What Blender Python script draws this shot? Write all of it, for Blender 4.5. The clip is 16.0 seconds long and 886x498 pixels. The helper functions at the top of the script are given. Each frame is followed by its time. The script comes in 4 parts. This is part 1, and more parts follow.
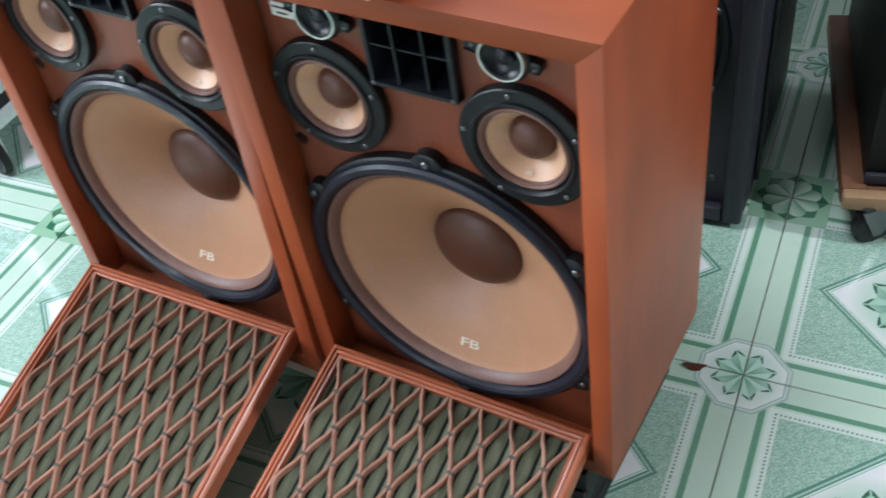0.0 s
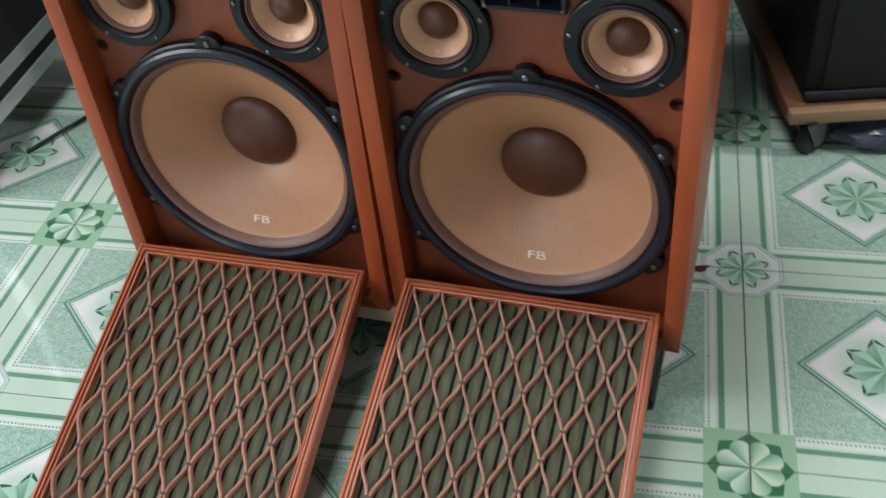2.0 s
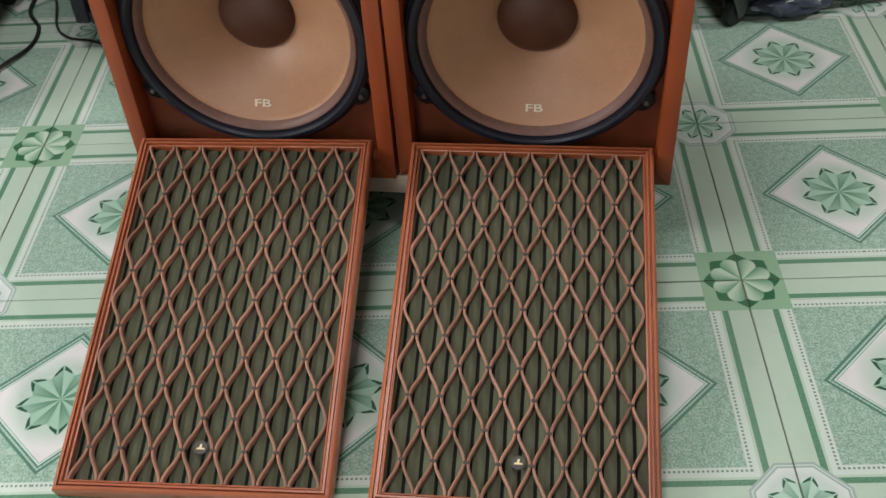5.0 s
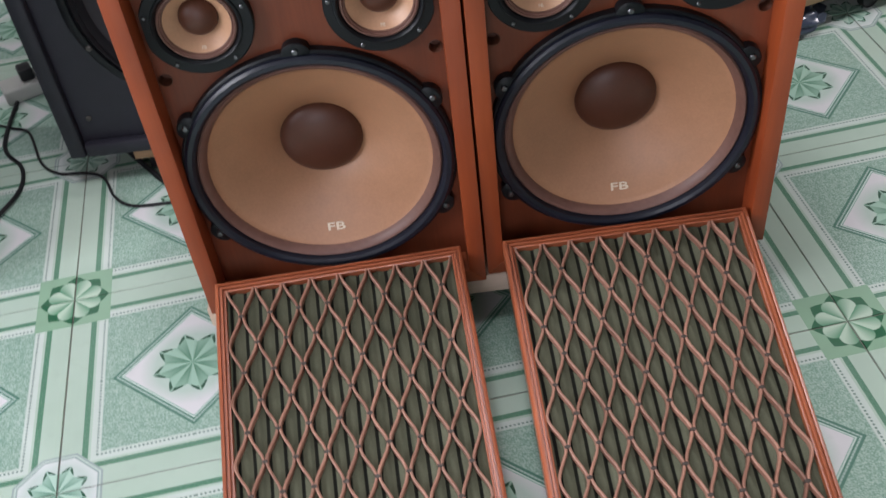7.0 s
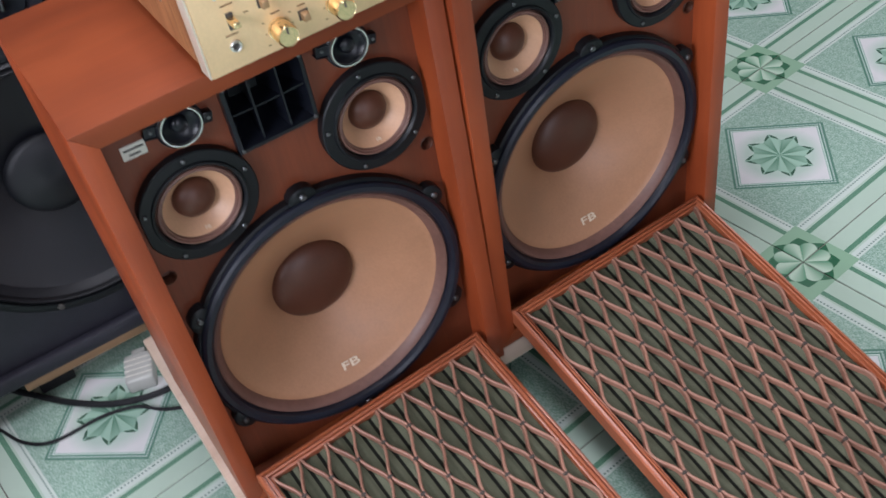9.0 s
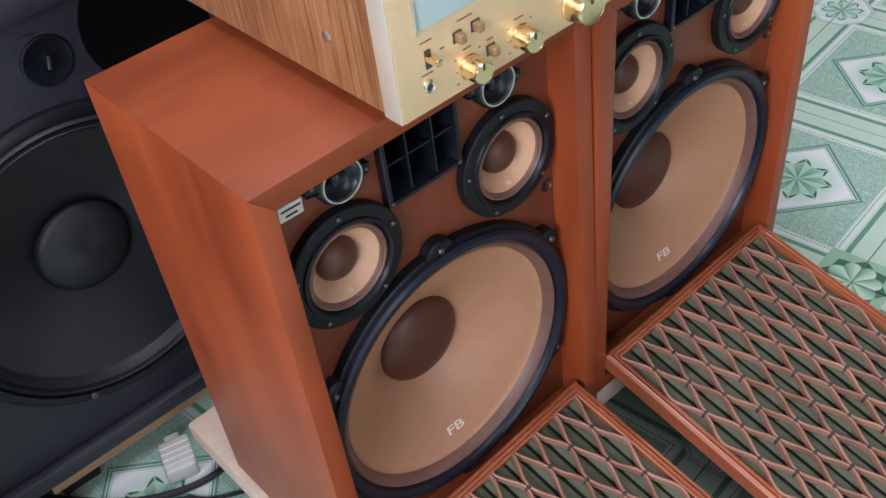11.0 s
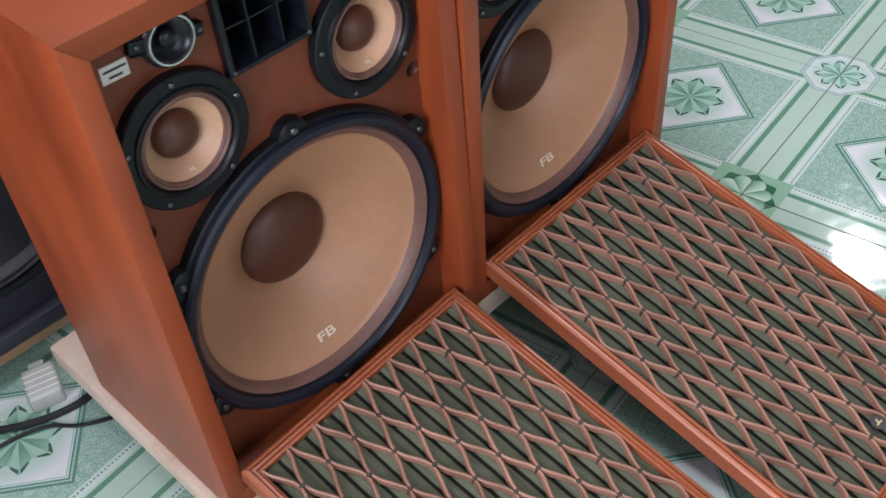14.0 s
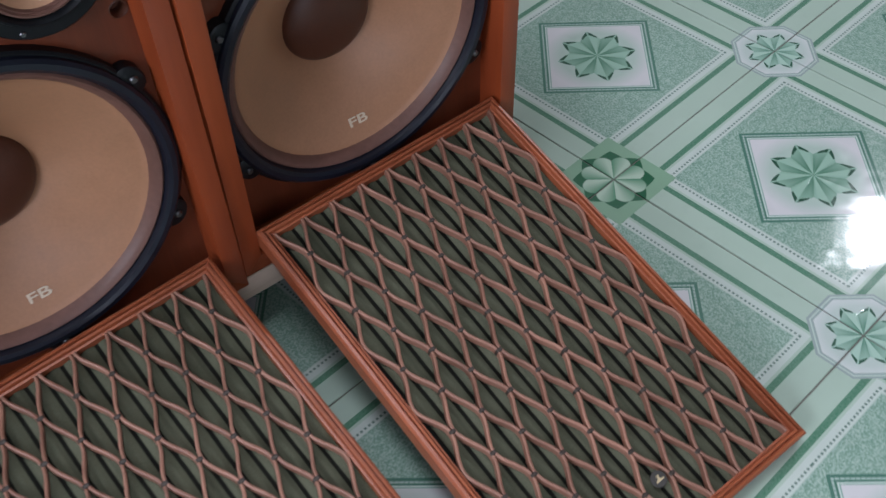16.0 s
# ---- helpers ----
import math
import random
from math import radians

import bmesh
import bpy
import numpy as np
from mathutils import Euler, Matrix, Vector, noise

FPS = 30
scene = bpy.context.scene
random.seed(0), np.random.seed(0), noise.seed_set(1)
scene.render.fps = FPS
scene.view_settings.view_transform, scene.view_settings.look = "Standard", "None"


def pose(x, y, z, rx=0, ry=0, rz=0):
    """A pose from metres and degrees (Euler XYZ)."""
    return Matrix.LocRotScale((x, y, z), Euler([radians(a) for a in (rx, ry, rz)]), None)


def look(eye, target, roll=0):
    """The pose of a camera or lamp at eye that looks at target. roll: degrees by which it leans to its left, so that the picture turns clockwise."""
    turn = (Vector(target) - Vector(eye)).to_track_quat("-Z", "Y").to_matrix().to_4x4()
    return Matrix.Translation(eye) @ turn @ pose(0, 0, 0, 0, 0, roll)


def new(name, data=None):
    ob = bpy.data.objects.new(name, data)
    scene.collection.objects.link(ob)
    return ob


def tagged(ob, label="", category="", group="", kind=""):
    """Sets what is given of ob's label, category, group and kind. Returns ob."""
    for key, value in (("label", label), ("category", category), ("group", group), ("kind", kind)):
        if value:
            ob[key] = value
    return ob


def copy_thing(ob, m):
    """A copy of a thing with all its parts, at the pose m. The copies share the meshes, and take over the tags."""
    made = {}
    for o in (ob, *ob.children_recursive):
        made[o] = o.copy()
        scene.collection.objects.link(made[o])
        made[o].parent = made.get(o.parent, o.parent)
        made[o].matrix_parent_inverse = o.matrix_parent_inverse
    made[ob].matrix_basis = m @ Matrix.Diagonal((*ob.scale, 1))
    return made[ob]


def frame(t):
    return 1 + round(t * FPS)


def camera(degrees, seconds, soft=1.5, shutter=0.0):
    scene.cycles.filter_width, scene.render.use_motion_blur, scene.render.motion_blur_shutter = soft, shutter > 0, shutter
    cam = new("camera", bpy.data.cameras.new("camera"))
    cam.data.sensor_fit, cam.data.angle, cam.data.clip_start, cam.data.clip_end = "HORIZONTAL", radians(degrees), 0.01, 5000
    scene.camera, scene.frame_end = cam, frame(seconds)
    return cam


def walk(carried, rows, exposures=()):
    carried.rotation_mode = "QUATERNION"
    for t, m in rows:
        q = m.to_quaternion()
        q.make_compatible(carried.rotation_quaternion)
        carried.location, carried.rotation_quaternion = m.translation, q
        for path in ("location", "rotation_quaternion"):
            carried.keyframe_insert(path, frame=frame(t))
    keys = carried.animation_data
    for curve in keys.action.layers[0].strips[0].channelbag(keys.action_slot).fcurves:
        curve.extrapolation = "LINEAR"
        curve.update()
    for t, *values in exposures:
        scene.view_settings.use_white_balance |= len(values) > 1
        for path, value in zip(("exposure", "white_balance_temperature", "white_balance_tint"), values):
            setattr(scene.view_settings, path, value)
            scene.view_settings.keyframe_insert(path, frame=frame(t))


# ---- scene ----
cam = camera(46.1, 16.0, shutter=0.4)
PATH = [
    (0, (0.093, -0.997, 1.194), (-0.608, 0.28, -0.176), -8.4),
    (0.5, (-0.012, -1.081, 1.212), (-0.696, 0.205, -0.158), -7.5),
    (1, (-0.092, -1.133, 1.209), (-0.717, 0.148, -0.194), -6.8),
    (1.5, (-0.131, -1.187, 1.197), (-0.648, 0.123, -0.224), -6.5),
    (2, (-0.17, -1.306, 1.204), (-0.538, 0.139, -0.129), -5.8),
    (2.5, (-0.183, -1.358, 1.18), (-0.443, 0.088, -0.176), -5.5),
    (3, (-0.187, -1.421, 1.17), (-0.418, -0.007, -0.225), -6.4),
    (3.5, (-0.212, -1.488, 1.162), (-0.485, -0.114, -0.266), -8.0),
    (3.7, (-0.242, -1.512, 1.158), (-0.509, -0.133, -0.266), -7.6),
    (5.8, (-0.47, -1.53, 1.144), (-0.422, -0.056, -0.207), -4.8),
    (6, (-0.497, -1.493, 1.17), (-0.464, -0.024, -0.188), -7.0),
    (6.5, (-0.624, -1.416, 1.202), (-0.54, 0.029, -0.179), -6.9),
    (7, (-0.7, -1.361, 1.223), (-0.549, 0.092, -0.144), -7.6),
    (7.5, (-0.827, -1.321, 1.23), (-0.501, 0.134, -0.102), -8.0),
    (8, (-0.955, -1.288, 1.235), (-0.427, 0.125, -0.078), -7.3),
    (8.5, (-1.033, -1.22, 1.242), (-0.418, 0.144, -0.086), -10.3),
    (9, (-1.1, -1.103, 1.271), (-0.336, 0.16, -0.079), -12.3),
    (9.2, (-1.121, -1.069, 1.277), (-0.354, 0.198, -0.067), -13.4),
    (11.3, (-1.308, -0.807, 1.253), (-0.274, 0.286, -0.066), -8.6),
    (11.5, (-1.313, -0.802, 1.248), (-0.282, 0.3, -0.064), -8.8),
    (12, (-1.323, -0.811, 1.228), (-0.289, 0.311, -0.064), -8.7),
    (12.5, (-1.329, -0.84, 1.197), (-0.284, 0.241, -0.121), -8.0),
    (13, (-1.329, -0.846, 1.162), (-0.267, 0.195, -0.175), -7.1),
    (13.5, (-1.311, -0.853, 1.126), (-0.212, 0.11, -0.24), -4.4),
    (14, (-1.271, -0.886, 1.139), (-0.19, 0.097, -0.227), -6.6),
    (14.5, (-1.202, -0.978, 1.152), (-0.178, 0.067, -0.213), -6.9),
    (15, (-1.135, -1.062, 1.12), (-0.189, -0.033, -0.31), -3.6),
    (15.5, (-1.009, -1.078, 1.097), (-0.087, -0.063, -0.358), -5.4),
    (16, (-0.884, -1.023, 1.064), (-0.008, -0.03, -0.435), -3.7),
]
walk(cam, [(t, look(eye, target, roll)) for t, eye, target, roll in PATH], exposures=(
    (0, 0.90, 5850, 7), (0.5, 0.62, 5750, 8), (1, 0.66, 5900, 9), (2, 0.42, 6400, 10), (3, 0.32, 6850, 7), (3.5, 0.03, 7000, 7), (6, 0.17, 6650, 16), (7, 0.28, 6350, 18),
    (8.5, 0.31, 6150, 18), (9, 0.27, 6100, 18), (11.5, 0.36, 6000, 17), (12, 0.60, 5950, 17), (13, 0.50, 6050, 17), (14, 0.3, 6050, 16), (15, -0.02, 5950, 16), (15.5, -0.14, 5900, 16), (16, -0.22, 5900, 16)))

# ---------------------------------------------------------------- world and lights
world = bpy.data.worlds.new("world")
scene.world = world
world.use_nodes = True
wn = world.node_tree.nodes
sky = wn.new("ShaderNodeTexSky")
sky.sky_type, sky.sun_disc = "NISHITA", False
sky.sun_elevation, sky.sun_rotation = radians(40), radians(200)
world.node_tree.links.new(sky.outputs[0], wn["Background"].inputs[0])
wn["Background"].inputs[1].default_value = 0.02

ROOM = (-3.6, 3.6, -3.2, 2.0, 3.1)


def area(name, eye, target, sx, sy, power, color, disc=False):
    data = bpy.data.lights.new(name, "AREA")
    data.shape = "DISK" if disc else "RECTANGLE"
    data.size = sx
    if not disc:
        data.size_y = sy
    data.energy, data.color = power, color
    ob = new(name, data)
    ob.matrix_world = look(eye, target)
    return ob


# daylight through the shop door and the window, an added overhead fill with no known source, and two lamps that mirror
# in the glazed floor
area("door_daylight", (-1.45, -3.16, 1.2), (-0.9, -0.2, 0.5), 0.9, 1.9, 20, (0.92, 0.96, 1.0))
area("window_daylight", (-3.56, -1.25, 2.0), (-0.5, -0.4, 0.3), 1.6, 1.3, 84, (0.94, 0.97, 1.0))
area("added_overhead_fill", (-0.75, -0.42, 3.05), (-0.75, -0.42, 0), 0.7, 0.7, 34, (0.97, 0.98, 1.0))
area("lamp_glow_left", (-2.8, 1.1, 2.4), (-1.0, -0.4, 0), 0.13, 0, 15, (1.0, 0.98, 0.96), True)
area("lamp_glow_right", (2.5, -0.03, 2.4), (0.0, -0.6, 0), 0.085, 0, 38, (1.0, 0.98, 0.96), True)

# ---------------------------------------------------------------- helpers


class Net:
    """A node value with arithmetic."""

    def __init__(self, tree, sock):
        self.tree, self.sock = tree, sock

    def op(self, kind, *others, clamp=False):
        node = self.tree.nodes.new("ShaderNodeMath")
        node.operation, node.use_clamp = kind, clamp
        for slot, value in enumerate((self, *others)):
            if isinstance(value, Net):
                self.tree.links.new(value.sock, node.inputs[slot])
            else:
                node.inputs[slot].default_value = value
        return Net(self.tree, node.outputs[0])

    def __add__(self, o):
        return self.op("ADD", o)

    def __sub__(self, o):
        return self.op("SUBTRACT", o)

    def __mul__(self, o):
        return self.op("MULTIPLY", o)

    def __truediv__(self, o):
        return self.op("DIVIDE", o)

    def below(self, edge, soft=0.0006):
        """1 where the value is under edge."""
        if isinstance(edge, Net):
            return ((edge - self) / soft + 0.5).op("MULTIPLY", 1.0, clamp=True)
        return (self * (-1.0 / soft) + (edge / soft + 0.5)).op("MULTIPLY", 1.0, clamp=True)

    def above(self, edge, soft=0.0006):
        return self.below(edge, soft) * -1.0 + 1.0

    def between(self, lo, hi, soft=0.0006):
        return self.above(lo, soft) * self.below(hi, soft)


def mix(tree, fac, a, b):
    node = tree.nodes.new("ShaderNodeMix")
    node.data_type = "RGBA"
    for slot, value in ((0, fac), (6, a), (7, b)):
        if isinstance(value, Net):
            tree.links.new(value.sock, node.inputs[slot])
        elif isinstance(value, tuple):
            node.inputs[slot].default_value = (*value, 1) if len(value) == 3 else value
        else:
            node.inputs[slot].default_value = value
    return Net(tree, node.outputs[2])


def noise_net(tree, vec, scale, detail=3, rough=0.55, stretch=None):
    if stretch:
        mapping = tree.nodes.new("ShaderNodeMapping")
        mapping.inputs["Scale"].default_value = stretch
        tree.links.new(vec, mapping.inputs[0])
        vec = mapping.outputs[0]
    node = tree.nodes.new("ShaderNodeTexNoise")
    node.inputs["Scale"].default_value = scale
    node.inputs["Detail"].default_value = detail
    node.inputs["Roughness"].default_value = rough
    tree.links.new(vec, node.inputs["Vector"])
    return Net(tree, node.outputs[0])


def start(name):
    mat = bpy.data.materials.new(name)
    mat.use_nodes = True
    tree = mat.node_tree
    coord = tree.nodes.new("ShaderNodeTexCoord")
    return mat, tree, tree.nodes["Principled BSDF"], coord.outputs["Object"]


def put(tree, net, sock):
    tree.links.new(net.sock, sock)


def bump(tree, shader, height, strength, distance):
    node = tree.nodes.new("ShaderNodeBump")
    node.inputs["Strength"].default_value = strength
    node.inputs["Distance"].default_value = distance
    put(tree, height, node.inputs["Height"])
    tree.links.new(node.outputs[0], shader.inputs["Normal"])


def spread(net, lo, hi):
    return ((net - lo) * (1.0 / (hi - lo))).op("MULTIPLY", 1.0, clamp=True)


def plain(name, color, rough=0.5, metal=0.0, vary=0.25, scale=40, relief=0.15, depth=0.0006, coat=0.0, spec=0.5, turned=0.0):
    """Painted, moulded or metal surface with fine mottling."""
    mat, tree, shader, vec = start(name)
    a, b = noise_net(tree, vec, scale), noise_net(tree, vec, scale * 0.12)
    both = spread(a * 0.5 + b * 0.5, 0.3, 0.7)
    put(tree, mix(tree, both, tuple(c * (1 - vary) for c in color), tuple(min(1, c * (1 + vary)) for c in color)), shader.inputs["Base Color"])
    put(tree, both * 0.16 + (rough - 0.08), shader.inputs["Roughness"])
    shader.inputs["Metallic"].default_value = metal
    shader.inputs["Coat Weight"].default_value = coat
    shader.inputs["Specular IOR Level"].default_value = spec
    if turned:
        ring = tree.nodes.new("ShaderNodeTangent")
        ring.direction_type, ring.axis = "RADIAL", "Y"
        tree.links.new(ring.outputs[0], shader.inputs["Tangent"])
        shader.inputs["Anisotropic"].default_value = turned
    bump(tree, shader, a, relief, depth)
    return mat


def wood(name, dark, light, axis, rough=0.48, fine=1.0, coat=0.04, figure=0.18, spec=0.36):
    """Veneer with the grain along one axis, a colour of its own for each object."""
    mat, tree, shader, vec = start(name)
    info = tree.nodes.new("ShaderNodeObjectInfo")
    shift = tree.nodes.new("ShaderNodeVectorMath")
    shift.operation = "ADD"
    tree.links.new(vec, shift.inputs[0])
    comb = tree.nodes.new("ShaderNodeCombineXYZ")
    rnd = Net(tree, info.outputs["Random"]) * 3.0
    for k in range(3):
        put(tree, rnd, comb.inputs[k])
    tree.links.new(comb.outputs[0], shift.inputs[1])
    vec = shift.outputs[0]
    s = [1.0, 1.0, 1.0]
    s[axis] = 0.05
    s2 = [1.0, 1.0, 1.0]
    s2[axis] = 0.16
    streak = noise_net(tree, vec, 190 * fine, 4, 0.6, tuple(s))
    band = noise_net(tree, vec, 16 * fine, 3, 0.5, tuple(s2))
    cloud = noise_net(tree, vec, 5, 2)
    flame = noise_net(tree, vec, 9 * fine, 4, 0.6, tuple(1.0 if k != axis else 0.28 for k in range(3)))
    tone = spread(streak * figure + band * 0.26 + flame * 0.30 + cloud * (0.44 - figure), 0.36, 0.64)
    put(tree, mix(tree, tone, dark, light), shader.inputs["Base Color"])
    put(tree, streak * 0.2 + (rough - 0.1), shader.inputs["Roughness"])
    shader.inputs["Coat Weight"].default_value = coat
    shader.inputs["Coat Roughness"].default_value = 0.3
    shader.inputs["Specular IOR Level"].default_value = spec
    bump(tree, shader, streak, 0.12, 0.0005)
    return mat


# ---------------------------------------------------------------- floor tile print
def flower(tree, x, y, radius, twist=0.0, cut=0.40):
    """Masks of an eight-petalled flower: petals, their shaded halves, the dark crescents."""
    r = (x * x + y * y).op("SQRT")
    ang = y.op("ARCTAN2", x) + (math.pi * 4 + twist)
    fold = (ang.op("MODULO", math.pi / 4) - math.pi / 8) * (8 / math.pi)
    side = fold.op("ABSOLUTE")
    edge = (side * -cut + side * side * (cut * 0.2) + 1.0) * radius
    petal = r.below(edge, 0.001)
    crescent = petal * r.above(edge * (side * 0.10 + 0.86), 0.001) * side.between(0.06, 0.66, 0.06)
    shade = (spread(fold, -0.06, 0.06) * (side * -0.45 + 1.0) + spread(side, 0.62, 1.0) * 0.45) * spread(r * (1 / radius), 1.10, 0.25)
    shade = shade.op("MINIMUM", 1.0)
    return r, petal, crescent, shade, fold


def tile_print():
    mat, tree, shader, vec = start("glazed_tile")
    sep = tree.nodes.new("ShaderNodeSeparateXYZ")
    tree.links.new(vec, sep.inputs[0])
    x, y = Net(tree, sep.outputs[0]), Net(tree, sep.outputs[1])
    p, q = x.op("ABSOLUTE"), y.op("ABSOLUTE")
    far = p.op("MAXIMUM", q)
    inset = far * -1.0 + 0.2
    info = tree.nodes.new("ShaderNodeObjectInfo")
    tint = Net(tree, info.outputs["Random"])
    speck, mottle, haze = noise_net(tree, vec, 330, 2, 0.6), noise_net(tree, vec, 95, 3), noise_net(tree, vec, 9, 2)
    # pale band with the dark stripe
    col = mix(tree, haze, (0.40, 0.525, 0.425), (0.48, 0.595, 0.50))
    col = mix(tree, inset.between(0.0325, 0.0415) * (speck * 0.5 + 0.65).op("MINIMUM", 1.0), col, (0.068, 0.205, 0.122))
    col = mix(tree, inset.above(0.0455), col, (0.56, 0.635, 0.58))
    # dotted line
    along = (p.op("MINIMUM", q) * (math.pi * 2 / 0.0062)).op("SINE")
    dots = inset.between(0.0535, 0.0568, 0.0008) * along.above(-0.1, 0.5)
    col = mix(tree, dots, col, (0.16, 0.24, 0.20))
    # speckled field
    field = mix(tree, spread(speck * 0.7 + mottle * 0.3, 0.41, 0.60), (0.185, 0.325, 0.245), (0.40, 0.525, 0.45))
    col = mix(tree, inset.above(0.0605, 0.002), col, field)
    # diamond and its border
    dia = p + q
    col = mix(tree, dia.below(0.1275), col, (0.085, 0.205, 0.15))
    run = ((x - y) * (math.pi * 2 / 0.0165)).op("SINE").op("MULTIPLY", ((x + y) * (math.pi * 2 / 0.0165)).op("SINE"))
    col = mix(tree, dia.between(0.1175, 0.1215, 0.001) * run.op("ABSOLUTE").above(0.18, 0.2) * 0.7, col, (0.5, 0.62, 0.56))
    col = mix(tree, dia.below(0.1135), col, (0.55, 0.66, 0.60))
    col = mix(tree, dia.below(0.1105), col, (0.25, 0.40, 0.33))
    col = mix(tree, dia.below(0.1085), col, mix(tree, haze, (0.62, 0.62, 0.62), (0.71, 0.69, 0.70)))
    r, petal, crescent, shade, fold = flower(tree, x, y, 0.065, 0.2)
    col = mix(tree, r.below(0.072, 0.026) * 0.55, col, (0.29, 0.50, 0.37))
    col = mix(tree, petal, col, mix(tree, shade, (0.33, 0.51, 0.40), (0.065, 0.195, 0.12)))
    col = mix(tree, crescent, col, (0.025, 0.085, 0.05))
    relief = petal * shade * -0.5 + petal
    # corner marks: an octagon on one diagonal, a square on the other
    cx, cy = p * -1.0 + 0.2, q * -1.0 + 0.2
    kind = (x * y).above(0.0, 0.000001)
    other = kind * -1.0 + 1.0
    sx, sy = x.op("SIGN") * cx, y.op("SIGN") * cy
    octa = cx.op("MAXIMUM", cy).op("MAXIMUM", (cx + cy) * 0.72)
    r2, petal2, cres2, shade2, fold2 = flower(tree, sx, sy, 0.048)
    mark = mix(tree, octa.below(0.0575), (0.33, 0.40, 0.38), (0.69, 0.70, 0.70))
    mark = mix(tree, octa.between(0.0605, 0.0625), mark, (0.52, 0.62, 0.57))
    mark = mix(tree, r2.below(0.056, 0.02) * 0.5, mark, (0.36, 0.52, 0.43))
    mark = mix(tree, petal2, mark, mix(tree, shade2, (0.42, 0.60, 0.50), (0.10, 0.25, 0.17)))
    mark = mix(tree, cres2, mark, (0.03, 0.10, 0.06))
    col = mix(tree, kind * octa.below(0.066), col, mark)
    box = cx.op("MAXIMUM", cy)
    ang = (sy.op("ARCTAN2", sx) * 56.0).op("SINE").above(0.2, 0.5)
    rays = ang * (sx * sy).above(0.0, 0.0001) * 0.6
    sq = mix(tree, rays, (0.255, 0.42, 0.285), (0.42, 0.58, 0.45))
    r3, petal3, cres3, shade3, fold3 = flower(tree, sx, sy, 0.0585, math.pi / 8, 0.24)
    sq = mix(tree, petal3, sq, (0.03, 0.13, 0.065))
    r4, petal4, cres4, shade4, fold4 = flower(tree, sx, sy, 0.047)
    wedge = mix(tree, spread(fold4, -0.5, 0.95), (0.48, 0.62, 0.49), (0.11, 0.29, 0.17))
    scallop = (fold4 * fold4 * -0.20 + 1.0) * 0.0475
    sq = mix(tree, r4.below(scallop, 0.002), sq, wedge)
    col = mix(tree, other * box.below(0.063), col, sq)
    relief = relief + kind * petal2 + other * r4.below(0.045, 0.004)
    # slight difference of batch, and grime
    col = mix(tree, tint * 0.10, col, (0.42, 0.50, 0.44))
    grime = spread(noise_net(tree, vec, 24, 4), 0.55, 0.8)
    col = mix(tree, grime * 0.12, col, (0.20, 0.22, 0.19))
    put(tree, col, shader.inputs["Base Color"])
    put(tree, grime * 0.10 + haze * 0.04 + 0.05, shader.inputs["Roughness"])
    wave = noise_net(tree, vec, 14, 2)
    bump(tree, shader, relief * 0.25 + wave * 1.6 + speck * 0.06, 0.35, 0.0012)
    return mat


# ---------------------------------------------------------------- materials
TILE = tile_print()
GROUT = plain("grout", (0.17, 0.165, 0.14), 0.9)
VENEER_Z = wood("veneer_upright", (0.19, 0.033, 0.0095), (0.38, 0.075, 0.021), 2, 0.40, 1.0, 0.04, 0.12, 0.45)
# darker copy of the veneer tones down the light on the top panel
VENEER_X_DIM = wood("veneer_across_dimmed", (0.145, 0.028, 0.0080), (0.29, 0.063, 0.0175), 0, 0.50, 1.0, 0.0, 0.08, 0.32)
BAFFLE = wood("baffle_veneer", (0.092, 0.022, 0.009), (0.205, 0.048, 0.019), 2, 0.42, 1.4, 0.05)
FRAME_X = wood("grille_wood_across", (0.17, 0.042, 0.018), (0.44, 0.125, 0.052), 0, 0.36, 1.3, 0.2)
FRAME_Y = wood("grille_wood_along", (0.17, 0.042, 0.018), (0.44, 0.125, 0.052), 1, 0.36, 1.3, 0.2)
STRIP = wood("lattice_wood", (0.175, 0.082, 0.055), (0.44, 0.222, 0.152), 1, 0.5, 2.6, 0.03)
# near-black for a disc that stands in for the dark inside a port
PORT_SHADE = plain("port_shade_black", (0.002, 0.002, 0.0025), 0.95, spec=0.05)
CLIP = plain("clip_metal", (0.050, 0.036, 0.028), 0.55, 0.2)
BLACK = plain("black_cast_frame", (0.006, 0.007, 0.009), 0.42, 0.0, 0.3, 220, 0.35, 0.0005, 0.0, 0.28)
GASKET = plain("black_gasket", (0.008, 0.010, 0.019), 0.40, 0.0, 0.3, 160, 0.4, 0.0006, 0.06, 0.42)
CONE = plain("tan_paper_cone", (0.40, 0.198, 0.107), 0.42, 0.0, 0.10, 260, 0.2, 0.0003, 0.0, 0.55, 0.6)
MIDCONE = plain("pale_paper_cone", (0.56, 0.315, 0.19), 0.40, 0.0, 0.08, 300, 0.12, 0.0003, 0.0, 0.5, 0.6)
SURROUND = plain("brown_surround", (0.15, 0.072, 0.055), 0.5, 0.0, 0.22, 120, 0.25)
CAP = plain("brown_dust_cap", (0.080, 0.027, 0.015), 0.42, 0.0, 0.18, 420, 0.3, 0.0004, 0.0, 0.4)
SILVER = plain("silver_ring", (0.72, 0.72, 0.70), 0.36, 1.0, 0.1)
STEEL = plain("steel_screw", (0.16, 0.16, 0.17), 0.38, 1.0, 0.2)
PRINT = plain("cream_print", (0.72, 0.60, 0.46), 0.5, 0.0, 0.1)
LABEL = plain("label_plate", (0.74, 0.71, 0.64), 0.4, 0.1, 0.15)
INK = plain("ink", (0.05, 0.045, 0.04), 0.6)
HORN = plain("black_horn", (0.005, 0.006, 0.010), 0.34, 0.0, 0.3, 90, 0.1, 0.0006, 0.0, 0.35)
